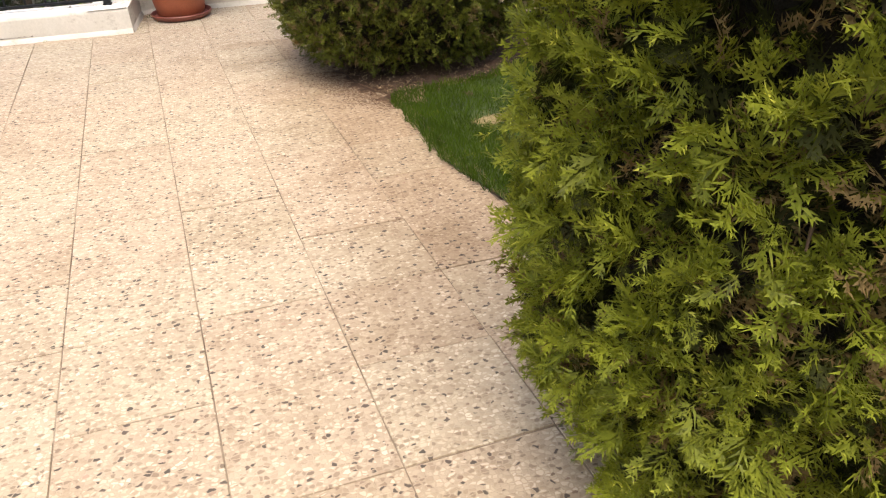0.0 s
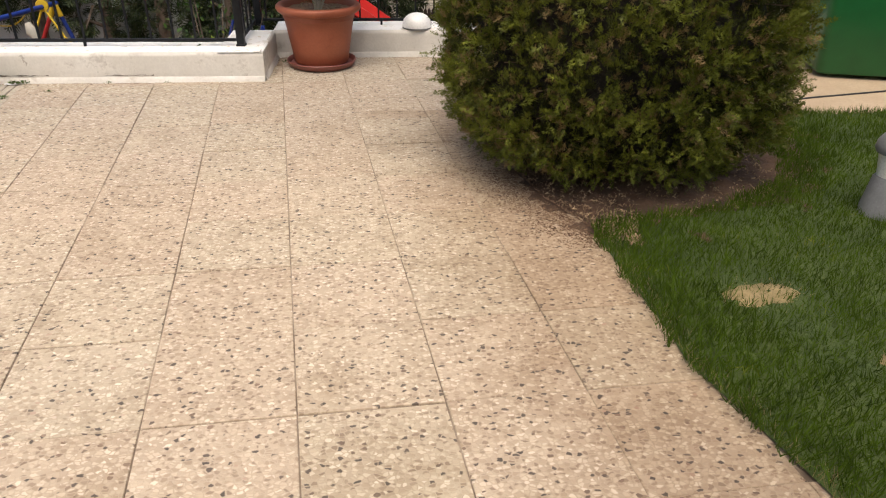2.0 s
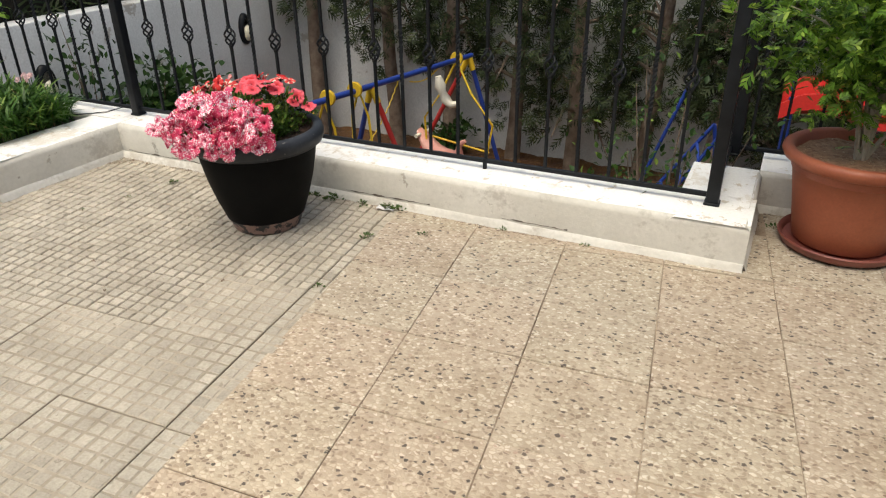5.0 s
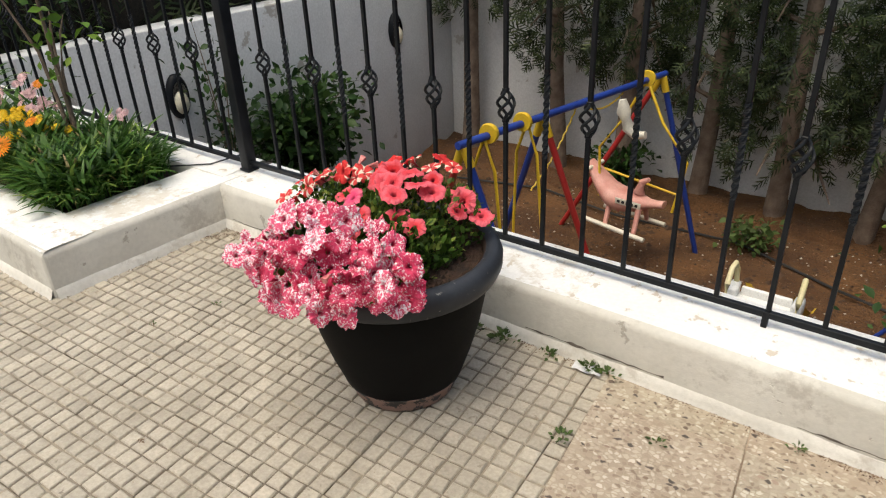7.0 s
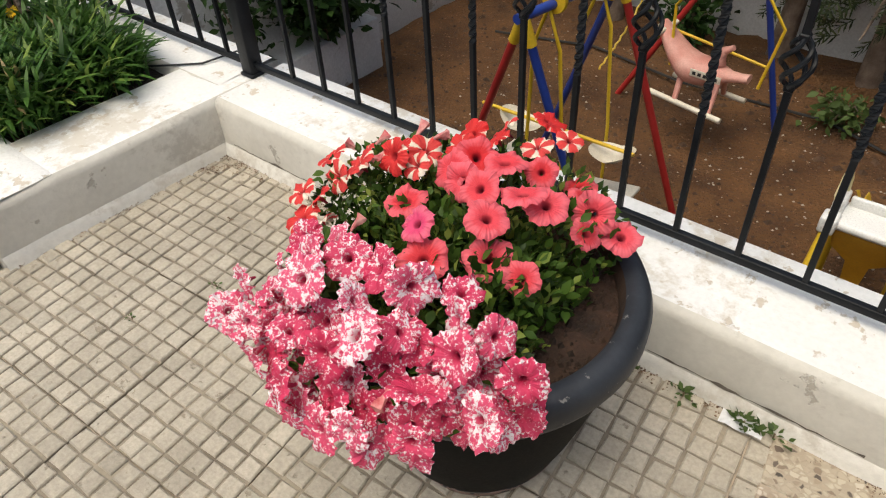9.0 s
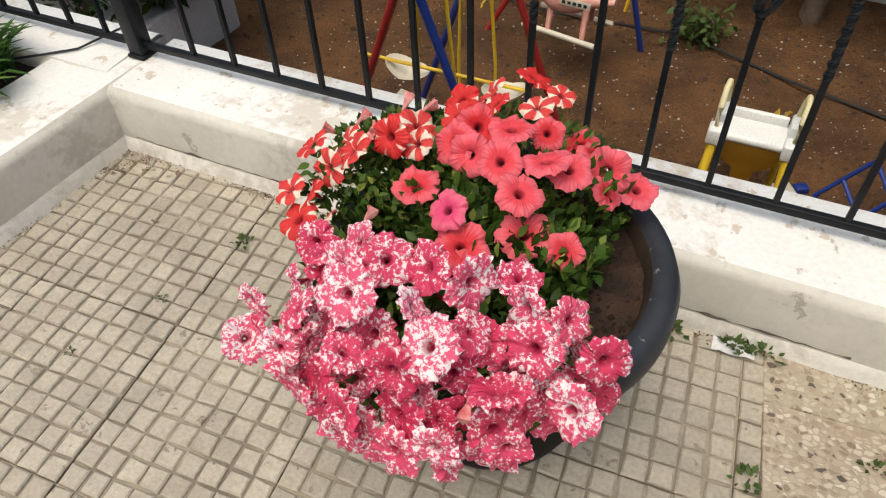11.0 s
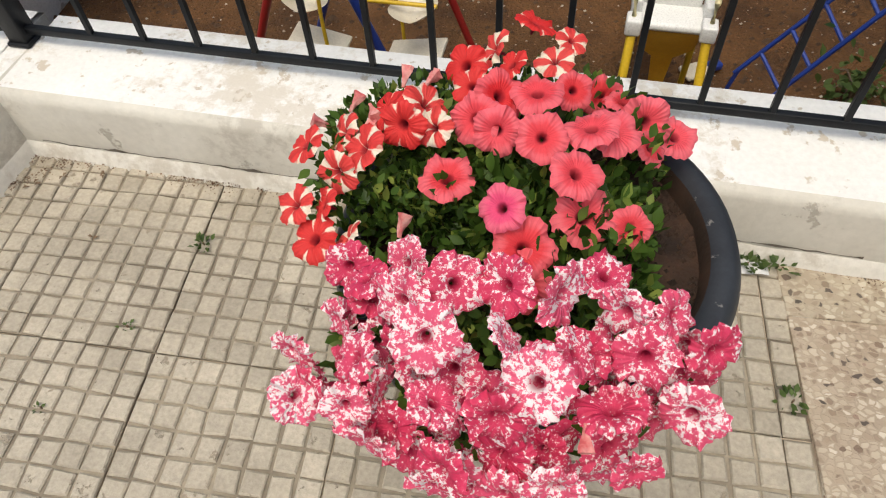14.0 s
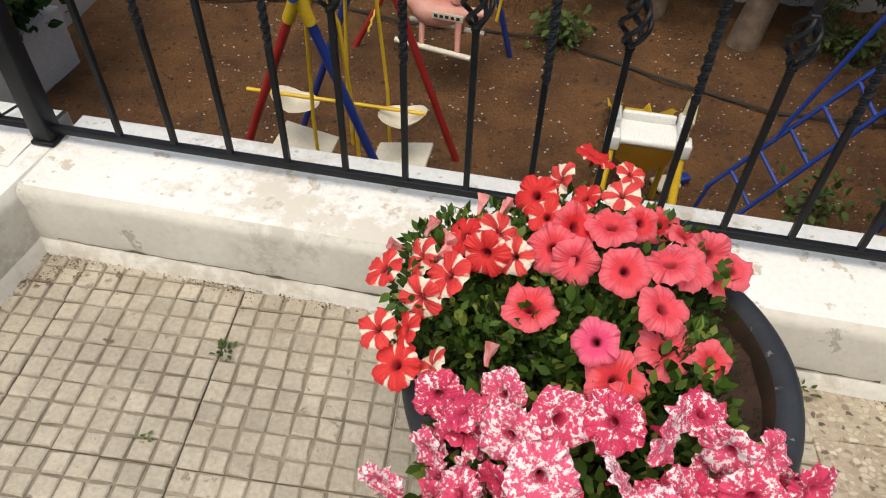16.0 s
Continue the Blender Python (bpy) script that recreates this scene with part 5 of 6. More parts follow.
wire = part("thin_hose", Shape().tube([(-4.86, 6.90, KERB + 0.004), (-4.74, 6.99, KERB + 0.006), (-4.66, 7.06, KERB + 0.006), (-4.60, 7.20, KERB + 0.02), (-4.58, 7.30, KERB - 0.1)], 0.0035, 6), HOSE)
tagged(wire, "thin black drip hose crossing the planter's coping", "hose")


# ---- play garden ----
def pole(name, a, b, radius, mat_, parent, seg=10):
    return part(name, Shape().tube([a, b], radius, seg), mat_, parent)


swing = thing("swing_set", "blue, red and yellow steel swing set standing on soil", "swing", (-4.3, 9.8, SOIL_Z))
O = Vector((-4.3, 9.8, SOIL_Z))
A, B = Vector((-4.42, 8.66, -0.17)) - O, Vector((-4.10, 11.05, -0.25)) - O
MID = A.lerp(B, 0.33)
beam = pole("beam", A - (B - A) * 0.02, B + (B - A) * 0.02, 0.026, BLUE, swing)
for top, foot1, foot2, c1, c2 in ((A, (-3.98, 8.95), (-5.25, 9.0), BLUE, RED), (MID, (-3.87, 9.82), (-5.05, 9.85), RED, BLUE), (B, (-3.69, 11.28), (-5.02, 11.1), BLUE, RED)):
    for foot, c in ((foot1, c1), (foot2, c2)):
        end = Vector((foot[0], foot[1], SOIL_Z - 0.03)) - O
        leg = pole("leg", top, end, 0.024, c, swing)
        part("sleeve", Shape().tube([top + (end - top) * 0.01, top + (end - top) * 0.085], 0.030, 10), YELLOW, leg, "yellow sleeve")
for u in (0.10, 0.24, 0.90):
    c = A.lerp(B, u)
    part("bracket", Shape().lathe([(0.0, -0.02), (0.062, -0.02), (0.068, 0.0), (0.062, 0.02), (0.0, 0.02)], seg=16), YELLOW, swing, at=Matrix.Translation(c + Vector((0, 0, 0.012))) @ pose(0, 0, 0, 90, 0, 8))
for u in (0.08, 0.26):
    top = A.lerp(B, u)
    for dx in (-0.05, 0.05):
        part("hanger", Shape().tube([top, top + Vector((dx * 1.6, 0.0, -0.22)), top + Vector((dx * 2.4, 0.03, -0.85)), top + Vector((dx * 2.4, 0.04, -1.30))], 0.011, 8), YELLOW, swing)
g0 = A.lerp(B, 0.17)
part("cross_rod", Shape().tube([g0 + Vector((-0.62, 0.03, -0.84)), g0 + Vector((0.42, 0.06, -0.86))], 0.012, 8), YELLOW, swing)
for dx, tilt in ((-0.36, 12), (0.30, -10)):
    part("glider_seat", Shape().grid([[(0.17 * math.cos(a) * q, 0.13 * math.sin(a) * q, 0.05 * q * q * (1 + 0.8 * abs(math.cos(a)))) for a in (2 * math.pi * k / 24 for k in range(24))] for q in (0.02, 0.5, 0.85, 1.0, 1.05, 0.95, 0.5)], True), CREAM, swing, "cream moulded seat", at=Matrix.Translation(g0 + Vector((dx, 0.05, -0.94))) @ pose(0, 0, 0, 0, tilt, 0) @ Matrix.Scale(0.8, 4))
    part("footboard", Shape().block((-0.17, -0.15, -0.012), (0.17, 0.15, 0.012), 0.006), CREAM, swing, "cream footboard", at=Matrix.Translation(g0 + Vector((dx * 0.9, 0.05, -1.20))) @ pose(0, 0, 0, 0, tilt, 0))
h0 = Vector((-4.2, 10.75, -1.24)) - O
body_ = []
for i in range(11):
    u = i / 10
    x = -0.36 + 0.72 * u
    w = 0.045 + 0.10 * math.sin(math.pi * min(1, u * 1.15 + 0.05)) ** 0.8
    z = 0.30 * max(0, 0.35 - u) ** 1.2 * 2.3 - 0.05 * math.sin(math.pi * u)
    body_.append([(x, w * math.cos(a), z + w * 0.75 * math.sin(a)) for a in (2 * math.pi * k / 14 for k in range(14))])
horse = part("horse_seat", Shape().grid(body_, True, True), PINK, swing, "faded pink moulded horse seat", at=Matrix.Translation(h0) @ pose(0, 0, 0, 0, 0, -6))
part("seat_back", Shape().tube([(0.12, 0, 0.05), (0.14, 0, 0.15), (0.20, 0, 0.19)], [0.05, 0.032, 0.02], 10), PINK, horse)
part("neck_handle", Shape().tube([(-0.33, -0.13, 0.19), (-0.33, 0.13, 0.19)], 0.02, 10), CREAM, horse, "white cross handle")
part("neck_handle", Shape().tube([(-0.40, 0, 0.195), (-0.27, 0, 0.175)], 0.018, 10), CREAM, horse, "white cross handle")
sticker = part("sticker", Shape().block((-0.02, -0.149, -0.035), (0.22, -0.143, 0.02), 0.002), CREAM, horse, "white sticker with worn dark lettering")
for k in range(5):
    part("letter_bar", Shape().block((0.0 + 0.042 * k, -0.1515, -0.02), (0.026 + 0.042 * k, -0.1495, 0.004), 0.0005), RUBBER, sticker)
for k, dx in enumerate((-0.12, 0.16)):
    for sy in (-1, 1):
        part("strut", Shape().tube([(dx, 0.05 * sy, -0.06), (dx - 0.03 * sy, 0.17 * sy, -0.26)], [0.028, 0.02], 8), PINK, horse)
for sy in (-1, 1):
    part("runner", Shape().tube([(-0.30, 0.17 * sy, -0.25), (0.30, 0.19 * sy, -0.28)], 0.022, 10), CREAM, horse, "white foot bar")
for u0, u1, dz in ((0.50, 0.27, -0.50), (0.78, 0.55, -0.06)):
    a, b = A.lerp(B, u0), A.lerp(B, u1) + Vector((0.02, 0, dz))
    part("chain", Shape().tube([a.lerp(b, k / 24) + Vector((0.004 * (-1) ** k, 0, -0.06 * math.sin(math.pi * k / 24))) for k in range(25)], 0.0065, 5), YELLOW, swing, "thin yellow chain")
top = A.lerp(B, 0.90)
for dx in (-0.05, 0.06):
    part("hanger", Shape().tube([top, top + Vector((dx * 3, -0.04, -0.32)), top + Vector((dx * 7, -0.05, -0.62)), top + Vector((dx * 6, -0.1, -1.05))], 0.012, 8), YELLOW, swing)
part("cross_rod", Shape().tube([h0 + Vector((-0.30, 0.1, 0.16)), h0 + Vector((0.42, 0.1, 0.05))], 0.011, 8), YELLOW, swing)
part("toy_head", Shape().tube([top + Vector((-0.13, -0.16, -0.14)), top + Vector((-0.11, -0.16, -0.24)), top + Vector((-0.06, -0.16, -0.36)), top + Vector((0.01, -0.16, -0.42)), top + Vector((0.09, -0.16, -0.40))], [0.03, 0.06, 0.055, 0.04, 0.03], 12), CREAM, swing, "cream plastic animal-shaped handle")

slide = thing("toddler_slide", "small slide with a white platform, yellow handles and legs", "slide", (-2.71, 9.38, SOIL_Z))
H = 0.79
part("platform", Shape().block((-0.19, -0.10, H - 0.07), (0.19, 0.13, H - 0.02), 0.02), MILK, slide, "white moulded platform")
part("back_wall", Shape().block((-0.152, 0.085, H - 0.03), (0.152, 0.115, H + 0.035), 0.01), MILK, slide)
for sx in (-1, 1):
    part("side_wall", Shape().block((0.19 * sx - 0.03, -0.025, H - 0.05), (0.19 * sx + 0.03, 0.12, H + 0.06), 0.014), MILK, slide)
    part("corner_block", Shape().block((0.195 * sx - 0.042, -0.14, H - 0.085), (0.195 * sx + 0.042, -0.04, H + 0.012), 0.012), MILK, slide, "white leg socket")
part("chute", Shape().grid([[(x, y, z + (0.06 if abs(x) > 0.13 else 0.0)) for x in (-0.16, -0.15, -0.12, 0.12, 0.15, 0.16)] for y, z in ((0.16, H - 0.03), (0.35, H - 0.14), (0.75, 0.34), (1.1, 0.11), (1.3, 0.05))]), YELLOW, slide, "yellow chute")
part("back_panel", Shape().grid([[(w * u, y, z) for u in (-1, -0.5, 0.5, 1)] for w, y, z in ((0.17, -0.09, H - 0.06), (0.15, -0.05, H - 0.2), (0.06, 0.0, H - 0.30), (0.04, 0.02, 0.26))]), YELLOW_SHADED, slide, "yellow panel under the platform, its shade in the colour")
for sx in (-1, 1):
    part("handle", Shape().tube([(0.20 * sx, -0.09, H), (0.205 * sx, -0.06, H + 0.11), (0.205 * sx, 0.0, H + 0.20), (0.20 * sx, 0.05, H + 0.21), (0.195 * sx, 0.09, H + 0.15), (0.19 * sx, 0.10, H + 0.05)], 0.017, 8), CREAM_YELLOW, slide, "pale yellow handle")
    part("leg", Shape().tube([(0.195 * sx, -0.09, H - 0.06), (0.225 * sx, -0.44, 0.0)], 0.026, 10), YELLOW, slide)
    part("leg", Shape().tube([(0.17 * sx, 0.12, H - 0.06), (0.19 * sx, 0.34, 0.0)], 0.02, 8), YELLOW, slide)
for z, y in ((0.36, -0.31),):
    part("step", Shape().block((-0.25, y - 0.06, z - 0.02), (0.25, y + 0.04, z + 0.02), 0.01), CREAM_YELLOW, slide, "cream step")

ladder = thing("climbing_ladder", "blue steel ladder frame leaning over the soil", "ladder", (-2.0, 9.3, SOIL_Z))
O3 = Vector((-2.0, 9.3, SOIL_Z))
ra = (Vector((-2.166, 9.1, -1.434)) - O3, Vector((-1.45, 9.1, -0.17)) - O3)
rb = (Vector((-2.30, 9.3, -1.38)) - O3, Vector((-1.50, 9.3, -0.14)) - O3)
rc = (Vector((-2.04, 9.3, -0.91)) - O3, Vector((-1.70, 9.3, 0.12)) - O3)
for a, b in (ra, rb, rc):
    part("rail", Shape().tube([a - (b - a) * 0.02, b], 0.013, 8), BLUE, ladder)
part("foot", Shape().tube([ra[0], Vector((ra[0].x - 0.05, ra[0].y, -0.02))], 0.013, 8), BLUE, ladder)
part("foot", Shape().tube([rb[0], Vector((rb[0].x - 0.08, rb[0].y + 0.05, -0.02))], 0.013, 8), BLUE, ladder)
for k in range(7):
    u = 0.08 + 0.13 * k
    part("rung", Shape().tube([ra[0].lerp(ra[1], u), rb[0].lerp(rb[1], u + 0.02)], 0.011, 8), BLUE, ladder)
part("strut", Shape().tube([rc[0], rb[0].lerp(rb[1], 0.30)], 0.011, 8), BLUE, ladder)
part("rear_leg", Shape().tube([rb[1], Vector((0.75, 0.05, -0.02))], 0.013, 8), BLUE, ladder)
part("rear_leg", Shape().tube([ra[1], Vector((0.75, -0.25, -0.02))], 0.013, 8), BLUE, ladder)

red = thing("red_slide", "large glossy red plastic slide behind the set-back kerb", "slide", (-0.4, 9.5, SOIL_Z))
rows = []
for x, z in ((-0.72, 1.86), (-0.60, 1.93), (-0.45, 1.95), (-0.3, 1.92), (-0.1, 1.80), (0.25, 1.55), (0.7, 1.10), (1.15, 0.55), (1.5, 0.26), (1.8, 0.2)):
    rows.append([(x, -0.27, z), (x, -0.26, z + 0.10), (x, -0.23, z + 0.10), (x, -0.21, z - 0.03), (x, 0.0, z - 0.06), (x, 0.21, z - 0.03), (x, 0.23, z + 0.10), (x, 0.26, z + 0.10), (x, 0.27, z), (x, 0.0, z - 0.10)])
part("chute", Shape().grid(rows, True, True), SLIDE_RED, red)
for sy in (-0.24, 0.24):
    part("post", Shape().tube([(-0.66, sy, 0.0), (-0.66, sy, 2.0)], 0.022, 8), BLUE, red)
    part("prop", Shape().tube([(0.9, sy, 0.0), (0.9, sy, 0.85)], 0.02, 8), BLUE, red)
for k in range(6):
    part("rung", Shape().tube([(-0.66, -0.24, 0.25 + 0.27 * k), (-0.66, 0.24, 0.25 + 0.27 * k)], 0.016, 8), BLUE, red)

for y, z in ((11.62, -0.30), (8.72, -0.33)):
    wl = thing("wall_lamp", "oval black wall lamp with cream glass on the white wall", "lamp", (-7.5, y, z), group="lamps on the garden wall")
    part("bezel", Shape().lathe([(0.0, 0.0), (0.13, 0.0), (0.13, 0.03), (0.11, 0.055), (0.09, 0.06)], seg=28), IRON, wl, at=pose(0, 0, 0, 0, 90, 0) @ Matrix.Diagonal((1.5, 0.8, 1, 1)))
    part("glass", Shape().lathe([(0.10, 0.05), (0.085, 0.075), (0.05, 0.095), (0.0, 0.10)], seg=28), GLOW, wl, "cream glass", at=pose(0, 0, -0.05, 0, 90, 0) @ Matrix.Diagonal((1.0, 0.72, 1, 1)))
hose = part("drip_hose", Shape().tube([(-6.6, 11.5, SOIL_Z + 0.03), (-5.6, 11.75, SOIL_Z + 0.03), (-4.6, 11.55, SOIL_Z + 0.03), (-3.4, 11.6, SOIL_Z + 0.03), (-2.5, 11.2, SOIL_Z + 0.03), (-1.6, 10.9, SOIL_Z + 0.03), (-0.4, 10.95, SOIL_Z + 0.03)], 0.012, 6), HOSE)
tagged(hose, "black irrigation hose lying across the soil", "hose")
spade = thing("toy_spade", "small toy spade with a blue socket lying on the soil", "toy", (-2.35, 9.9, SOIL_Z + 0.02), 30)
part("blade", Shape().block((-0.18, -0.07, 0.0), (0.0, 0.07, 0.035), 0.015), CREAM, spade)
part("socket", Shape().block((0.0, -0.035, 0.0), (0.09, 0.035, 0.05), 0.012), BLUE, spade)
box_wall = part("low_box_wall", Shape().block((-7.5, 8.3, -2.0), (-7.1, 10.35, -1.42), 0.01), WALL_WHITE)
tagged(box_wall, "low white planting box against the boundary wall", "low wall", kind="structure")

shrub("rose_bush", "dark glossy-leaved shrub against the white wall", (-7.15, 9.75, -1.45), 15, 2600, 0.11, 51, (0.6, 0.8, 1.1), SHRUB, spread_r=0.62)
shrub("rose_bush", "climbing shrub beside the wall lamp behind the fence", (-7.2, 8.95, SOIL_Z), 9, 420, 0.085, 52, (0.25, 0.25, 2.2), SHRUB, spread_r=0.5)
shrub("rose_bush", "leafy shrub rising behind the planter fence", (-7.1, 7.6, SOIL_Z), 7, 260, 0.085, 53, (0.3, 0.2, 2.3), SHRUB, spread_r=0.4)
shrub("jasmine", "straggling light-green climber at the fence post", (-1.62, 7.75, SOIL_Z), 14, 1100, 0.045, 54, (0.42, 0.30, 2.75), SHRUB_LIGHT, spread_r=0.6)
shrub("rose_bush", "dark shrub with pale blossoms below the fence post", (-1.60, 7.95, SOIL_Z), 14, 2200, 0.05, 55, (0.5, 0.4, 2.1), SHRUB, spread_r=0.6)
shrub("small_bush", "small green weed bush on the soil", (-1.5, 9.75, SOIL_Z), 9, 160, 0.07, 56, (0.16, 0.16, 0.18), GREEN_WEED, spread_r=0.3)
shrub("small_bush", "small green bush by the wall's foot", (-3.3, 11.6, SOIL_Z), 9, 260, 0.08, 57, (0.22, 0.2, 0.26), GREEN_WEED, spread_r=0.35)
shrub("small_bush", "dark leafy bush at the foot of the trees", (-4.9, 12.2, SOIL_Z), 9, 420, 0.10, 58, (0.35, 0.25, 0.55), SHRUB, spread_r=0.4)
shrub("small_bush", "low green bush by the plinth wall", (-0.9, 11.9, SOIL_Z), 9, 320, 0.08, 59, (0.4, 0.25, 0.22), GREEN_WEED, spread_r=0.4)


def garden_tree(x, y, r, zlo, n, seed, trunk_r, lean=0.0, zhi=2.0):
    g = np.random.default_rng(seed)
    t = thing("cypress", "tall dark cypress with a bare lower trunk, by the boundary wall", "tree", (x, y, SOIL_Z), group="cypresses along the wall")
    part("trunk", Shape().tube([(0, 0, -0.08), (lean * 0.3, 0.02, 0.5), (lean * 0.7, 0, 1.2), (lean, 0.03, 2.4), (lean, 0, 3.6)], [trunk_r * 1.25, trunk_r, trunk_r * 0.9, trunk_r * 0.7, trunk_r * 0.3], 10), BARK, t)
    rr = random.Random(seed)
    for _ in range(10):
        a, z = rr.uniform(0, 6.283), rr.uniform(zlo - SOIL_Z, 2.6)
        part("limb", Shape().tube([(lean * 0.7, 0, z), (lean * 0.7 + 0.5 * r * math.cos(a), 0.5 * r * math.sin(a), z + 0.1), (lean * 0.7 + r * 0.95 * math.cos(a), r * 0.95 * math.sin(a), z - rr.uniform(-0.1, 0.3))], [0.03, 0.02, 0.006], 6), BARK, t)
    v, f = frond_template(3, 0.6)
    h = g.uniform(0, 1, n)
    a = g.uniform(0, 6.283, n)
    clump = np.array([noise.noise((math.cos(q) * 2 + seed, math.sin(q) * 2, w * 5)) for q, w in zip(a, h)])
    keep = clump > -0.22
    h, a, clump = h[keep], a[keep], clump[keep]
    k = len(h)
    ragged = np.array([0.45 * noise.noise((math.cos(q) * 2.5, math.sin(q) * 2.5, seed)) for q in a])
    z = zlo - SOIL_Z + ragged * (1 - h) + (zhi - zlo) * h
    rad = r * (0.55 + 0.6 * np.sqrt(np.clip(h * 3, 0, 1))) * (1 - 0.4 * h) * (0.45 + 0.55 * np.sqrt(g.uniform(0, 1, k))) * (1 + 0.5 * clump)
    p = np.stack([lean * 0.7 + rad * np.cos(a), rad * np.sin(a), z], 1)
    ax = np.stack([np.cos(a), np.sin(a), g.uniform(-1.3, 0.5, k)], 1) + g.normal(0, 0.4, (k, 3))
    m = frames_from(p, ax, g.normal(0, 1, (k, 3)), 0.17 * g.uniform(0.6, 1.3, k), g)
    tagged(part("foliage", scatter_mesh("foliage", v, f, m, DARK_TREE), None, t), kind="stuff")


for i, (x, y, rad, zlo, n, tr, lean) in enumerate(((-7.05, 12.45, 0.42, -0.1, 2000, 0.10, 0.05), (-5.75, 12.4, 0.5, -0.5, 3000, 0.09, -0.1), (-4.95, 12.3, 0.5, -0.55, 3200, 0.10, 0.1), (-4.1, 12.4, 0.55, -0.95, 3000, 0.09, 0.1),
                                                     (-3.3, 12.35, 0.6, -1.25, 3400, 0.09, 0.0), (-2.5, 12.3, 0.55, -1.1, 3400, 0.08, 0.15), (-1.75, 11.95, 0.5, -0.8, 3400, 0.12, 0.25), (-1.1, 12.2, 0.6, -1.3, 4600, 0.09, 0.0),
                                                     (-0.35, 11.1, 0.42, -1.6, 4600, 0.07, 0.0), (1.55, 10.1, 0.80, -1.8, 8000, 0.12, 0.0), (2.7, 10.4, 0.85, -1.8, 7000, 0.12, 0.0), (3.9, 10.6, 0.9, -1.8, 6000, 0.12, 0.0))):
    garden_tree(x, y, rad, zlo, n if x > -0.6 else int(n * 0.55), 60 + i, tr, lean)


def hedge(label, lo, hi, n, seed):
    g = np.random.default_rng(seed)
    v, f = frond_template(3, 0.7)
    lo, hi = np.array(lo), np.array(hi)
    p = lo + (hi - lo) * g.uniform(0, 1, (n, 3))
    m = frames_from(p, g.normal(0, 1, (n, 3)), g.normal(0, 1, (n, 3)), 0.26 * g.uniform(0.6, 1.3, n), g)
    t = thing("hedge", label, "hedge", (float(lo[0]), float(lo[1]), SOIL_Z))
    m[:, :, 3] -= np.array((lo[0], lo[1], SOIL_Z))
    tagged(part("foliage", scatter_mesh("foliage", v, f, m, DARK_TREE), None, t), kind="stuff")
    d = hi - lo
    # Dark block filling the hedge in place of its inner shade.
    part("inner_mass", Shape().block((0.12, 0.12, 0), (d[0] - 0.12, d[1] - 0.12, hi[2] - SOIL_Z - 0.15), 0.1), FOLIAGE_SHADE, t)


hedge("dark evergreen hedge behind the white boundary wall", (-8.9, 6.9, 0.0), (-7.8, 14.0, 1.5), 6000, 71)
hedge("dark evergreen hedge beyond the far wall", (-7.5, 13.1, -1.0), (-0.4, 13.9, 1.6), 7000, 72)

picket = thing("picket_fence", "dark brown wooden picket fence on the low plinth wall", "fence", (-0.1, 12.85, -0.92))
for k in range(26):
    x = 0.055 * k
    part("picket", Shape().add([(x, -0.012, -0.02), (x + 0.045, -0.012, -0.02), (x + 0.045, -0.012, 0.26), (x + 0.0225, -0.012, 0.295), (x, -0.012, 0.26), (x, 0.012, -0.02), (x + 0.045, 0.012, -0.02), (x + 0.045, 0.012, 0.26), (x + 0.0225, 0.012, 0.295), (x, 0.012, 0.26)],
                                [(0, 1, 2, 3, 4), (9, 8, 7, 6, 5), (0, 5, 6, 1), (1, 6, 7, 2), (2, 7, 8, 3), (3, 8, 9, 4), (4, 9, 5, 0)]), DARK_WOOD, picket, smooth=False)
for z in (0.05, 0.20):
    part("rail", Shape().block((0, 0.013, z - 0.02), (1.43, 0.035, z + 0.02), 0.003), DARK_WOOD, picket)

house = thing("house", "cream house with closed roller shutters beyond the garden", "house", (2.0, 16.0, SOIL_Z))
part("wall", Shape().block((-4.5, 0, -0.1), (6, 6, 5.4), 0.02), HOUSE, house)
part("roof", Shape().block((-4.8, -0.3, 5.4), (6.3, 6.3, 5.6), 0.03), HOUSE, house)
for x in (-1.55, 1.6):
    w = part("window", Shape().block((x, -0.04, 0.55), (x + 1.3, 0.02, 3.0), 0.01), HOUSE, house, "shuttered window")
    for k in range(52):
        z = 0.60 + 0.045 * k
        part("slat", Shape().add([(x + 0.06, -0.045, z), (x + 1.24, -0.045, z), (x + 1.24, -0.062, z + 0.03), (x + 0.06, -0.062, z + 0.03), (x + 1.24, -0.045, z + 0.043), (x + 0.06, -0.045, z + 0.043)], [(0, 1, 2, 3), (3, 2, 4, 5)]), SHUTTER, w, smooth=False)


# ---- small things on the paving ----
paper = part("paper_scrap", Shape().grid([[(0.004 * math.sin(i * 2) + 0.012 * i, 0.018 * j, 0.003 + 0.003 * math.sin(i * 1.3 + j)) for i in range(8)] for j in range(3)]), PAPER)
paper.matrix_basis = pose(-2.745, 6.872, 0.002, 0, 0, 4)
tagged(paper, "faded paper label scrap lying at the kerb's foot", "litter")


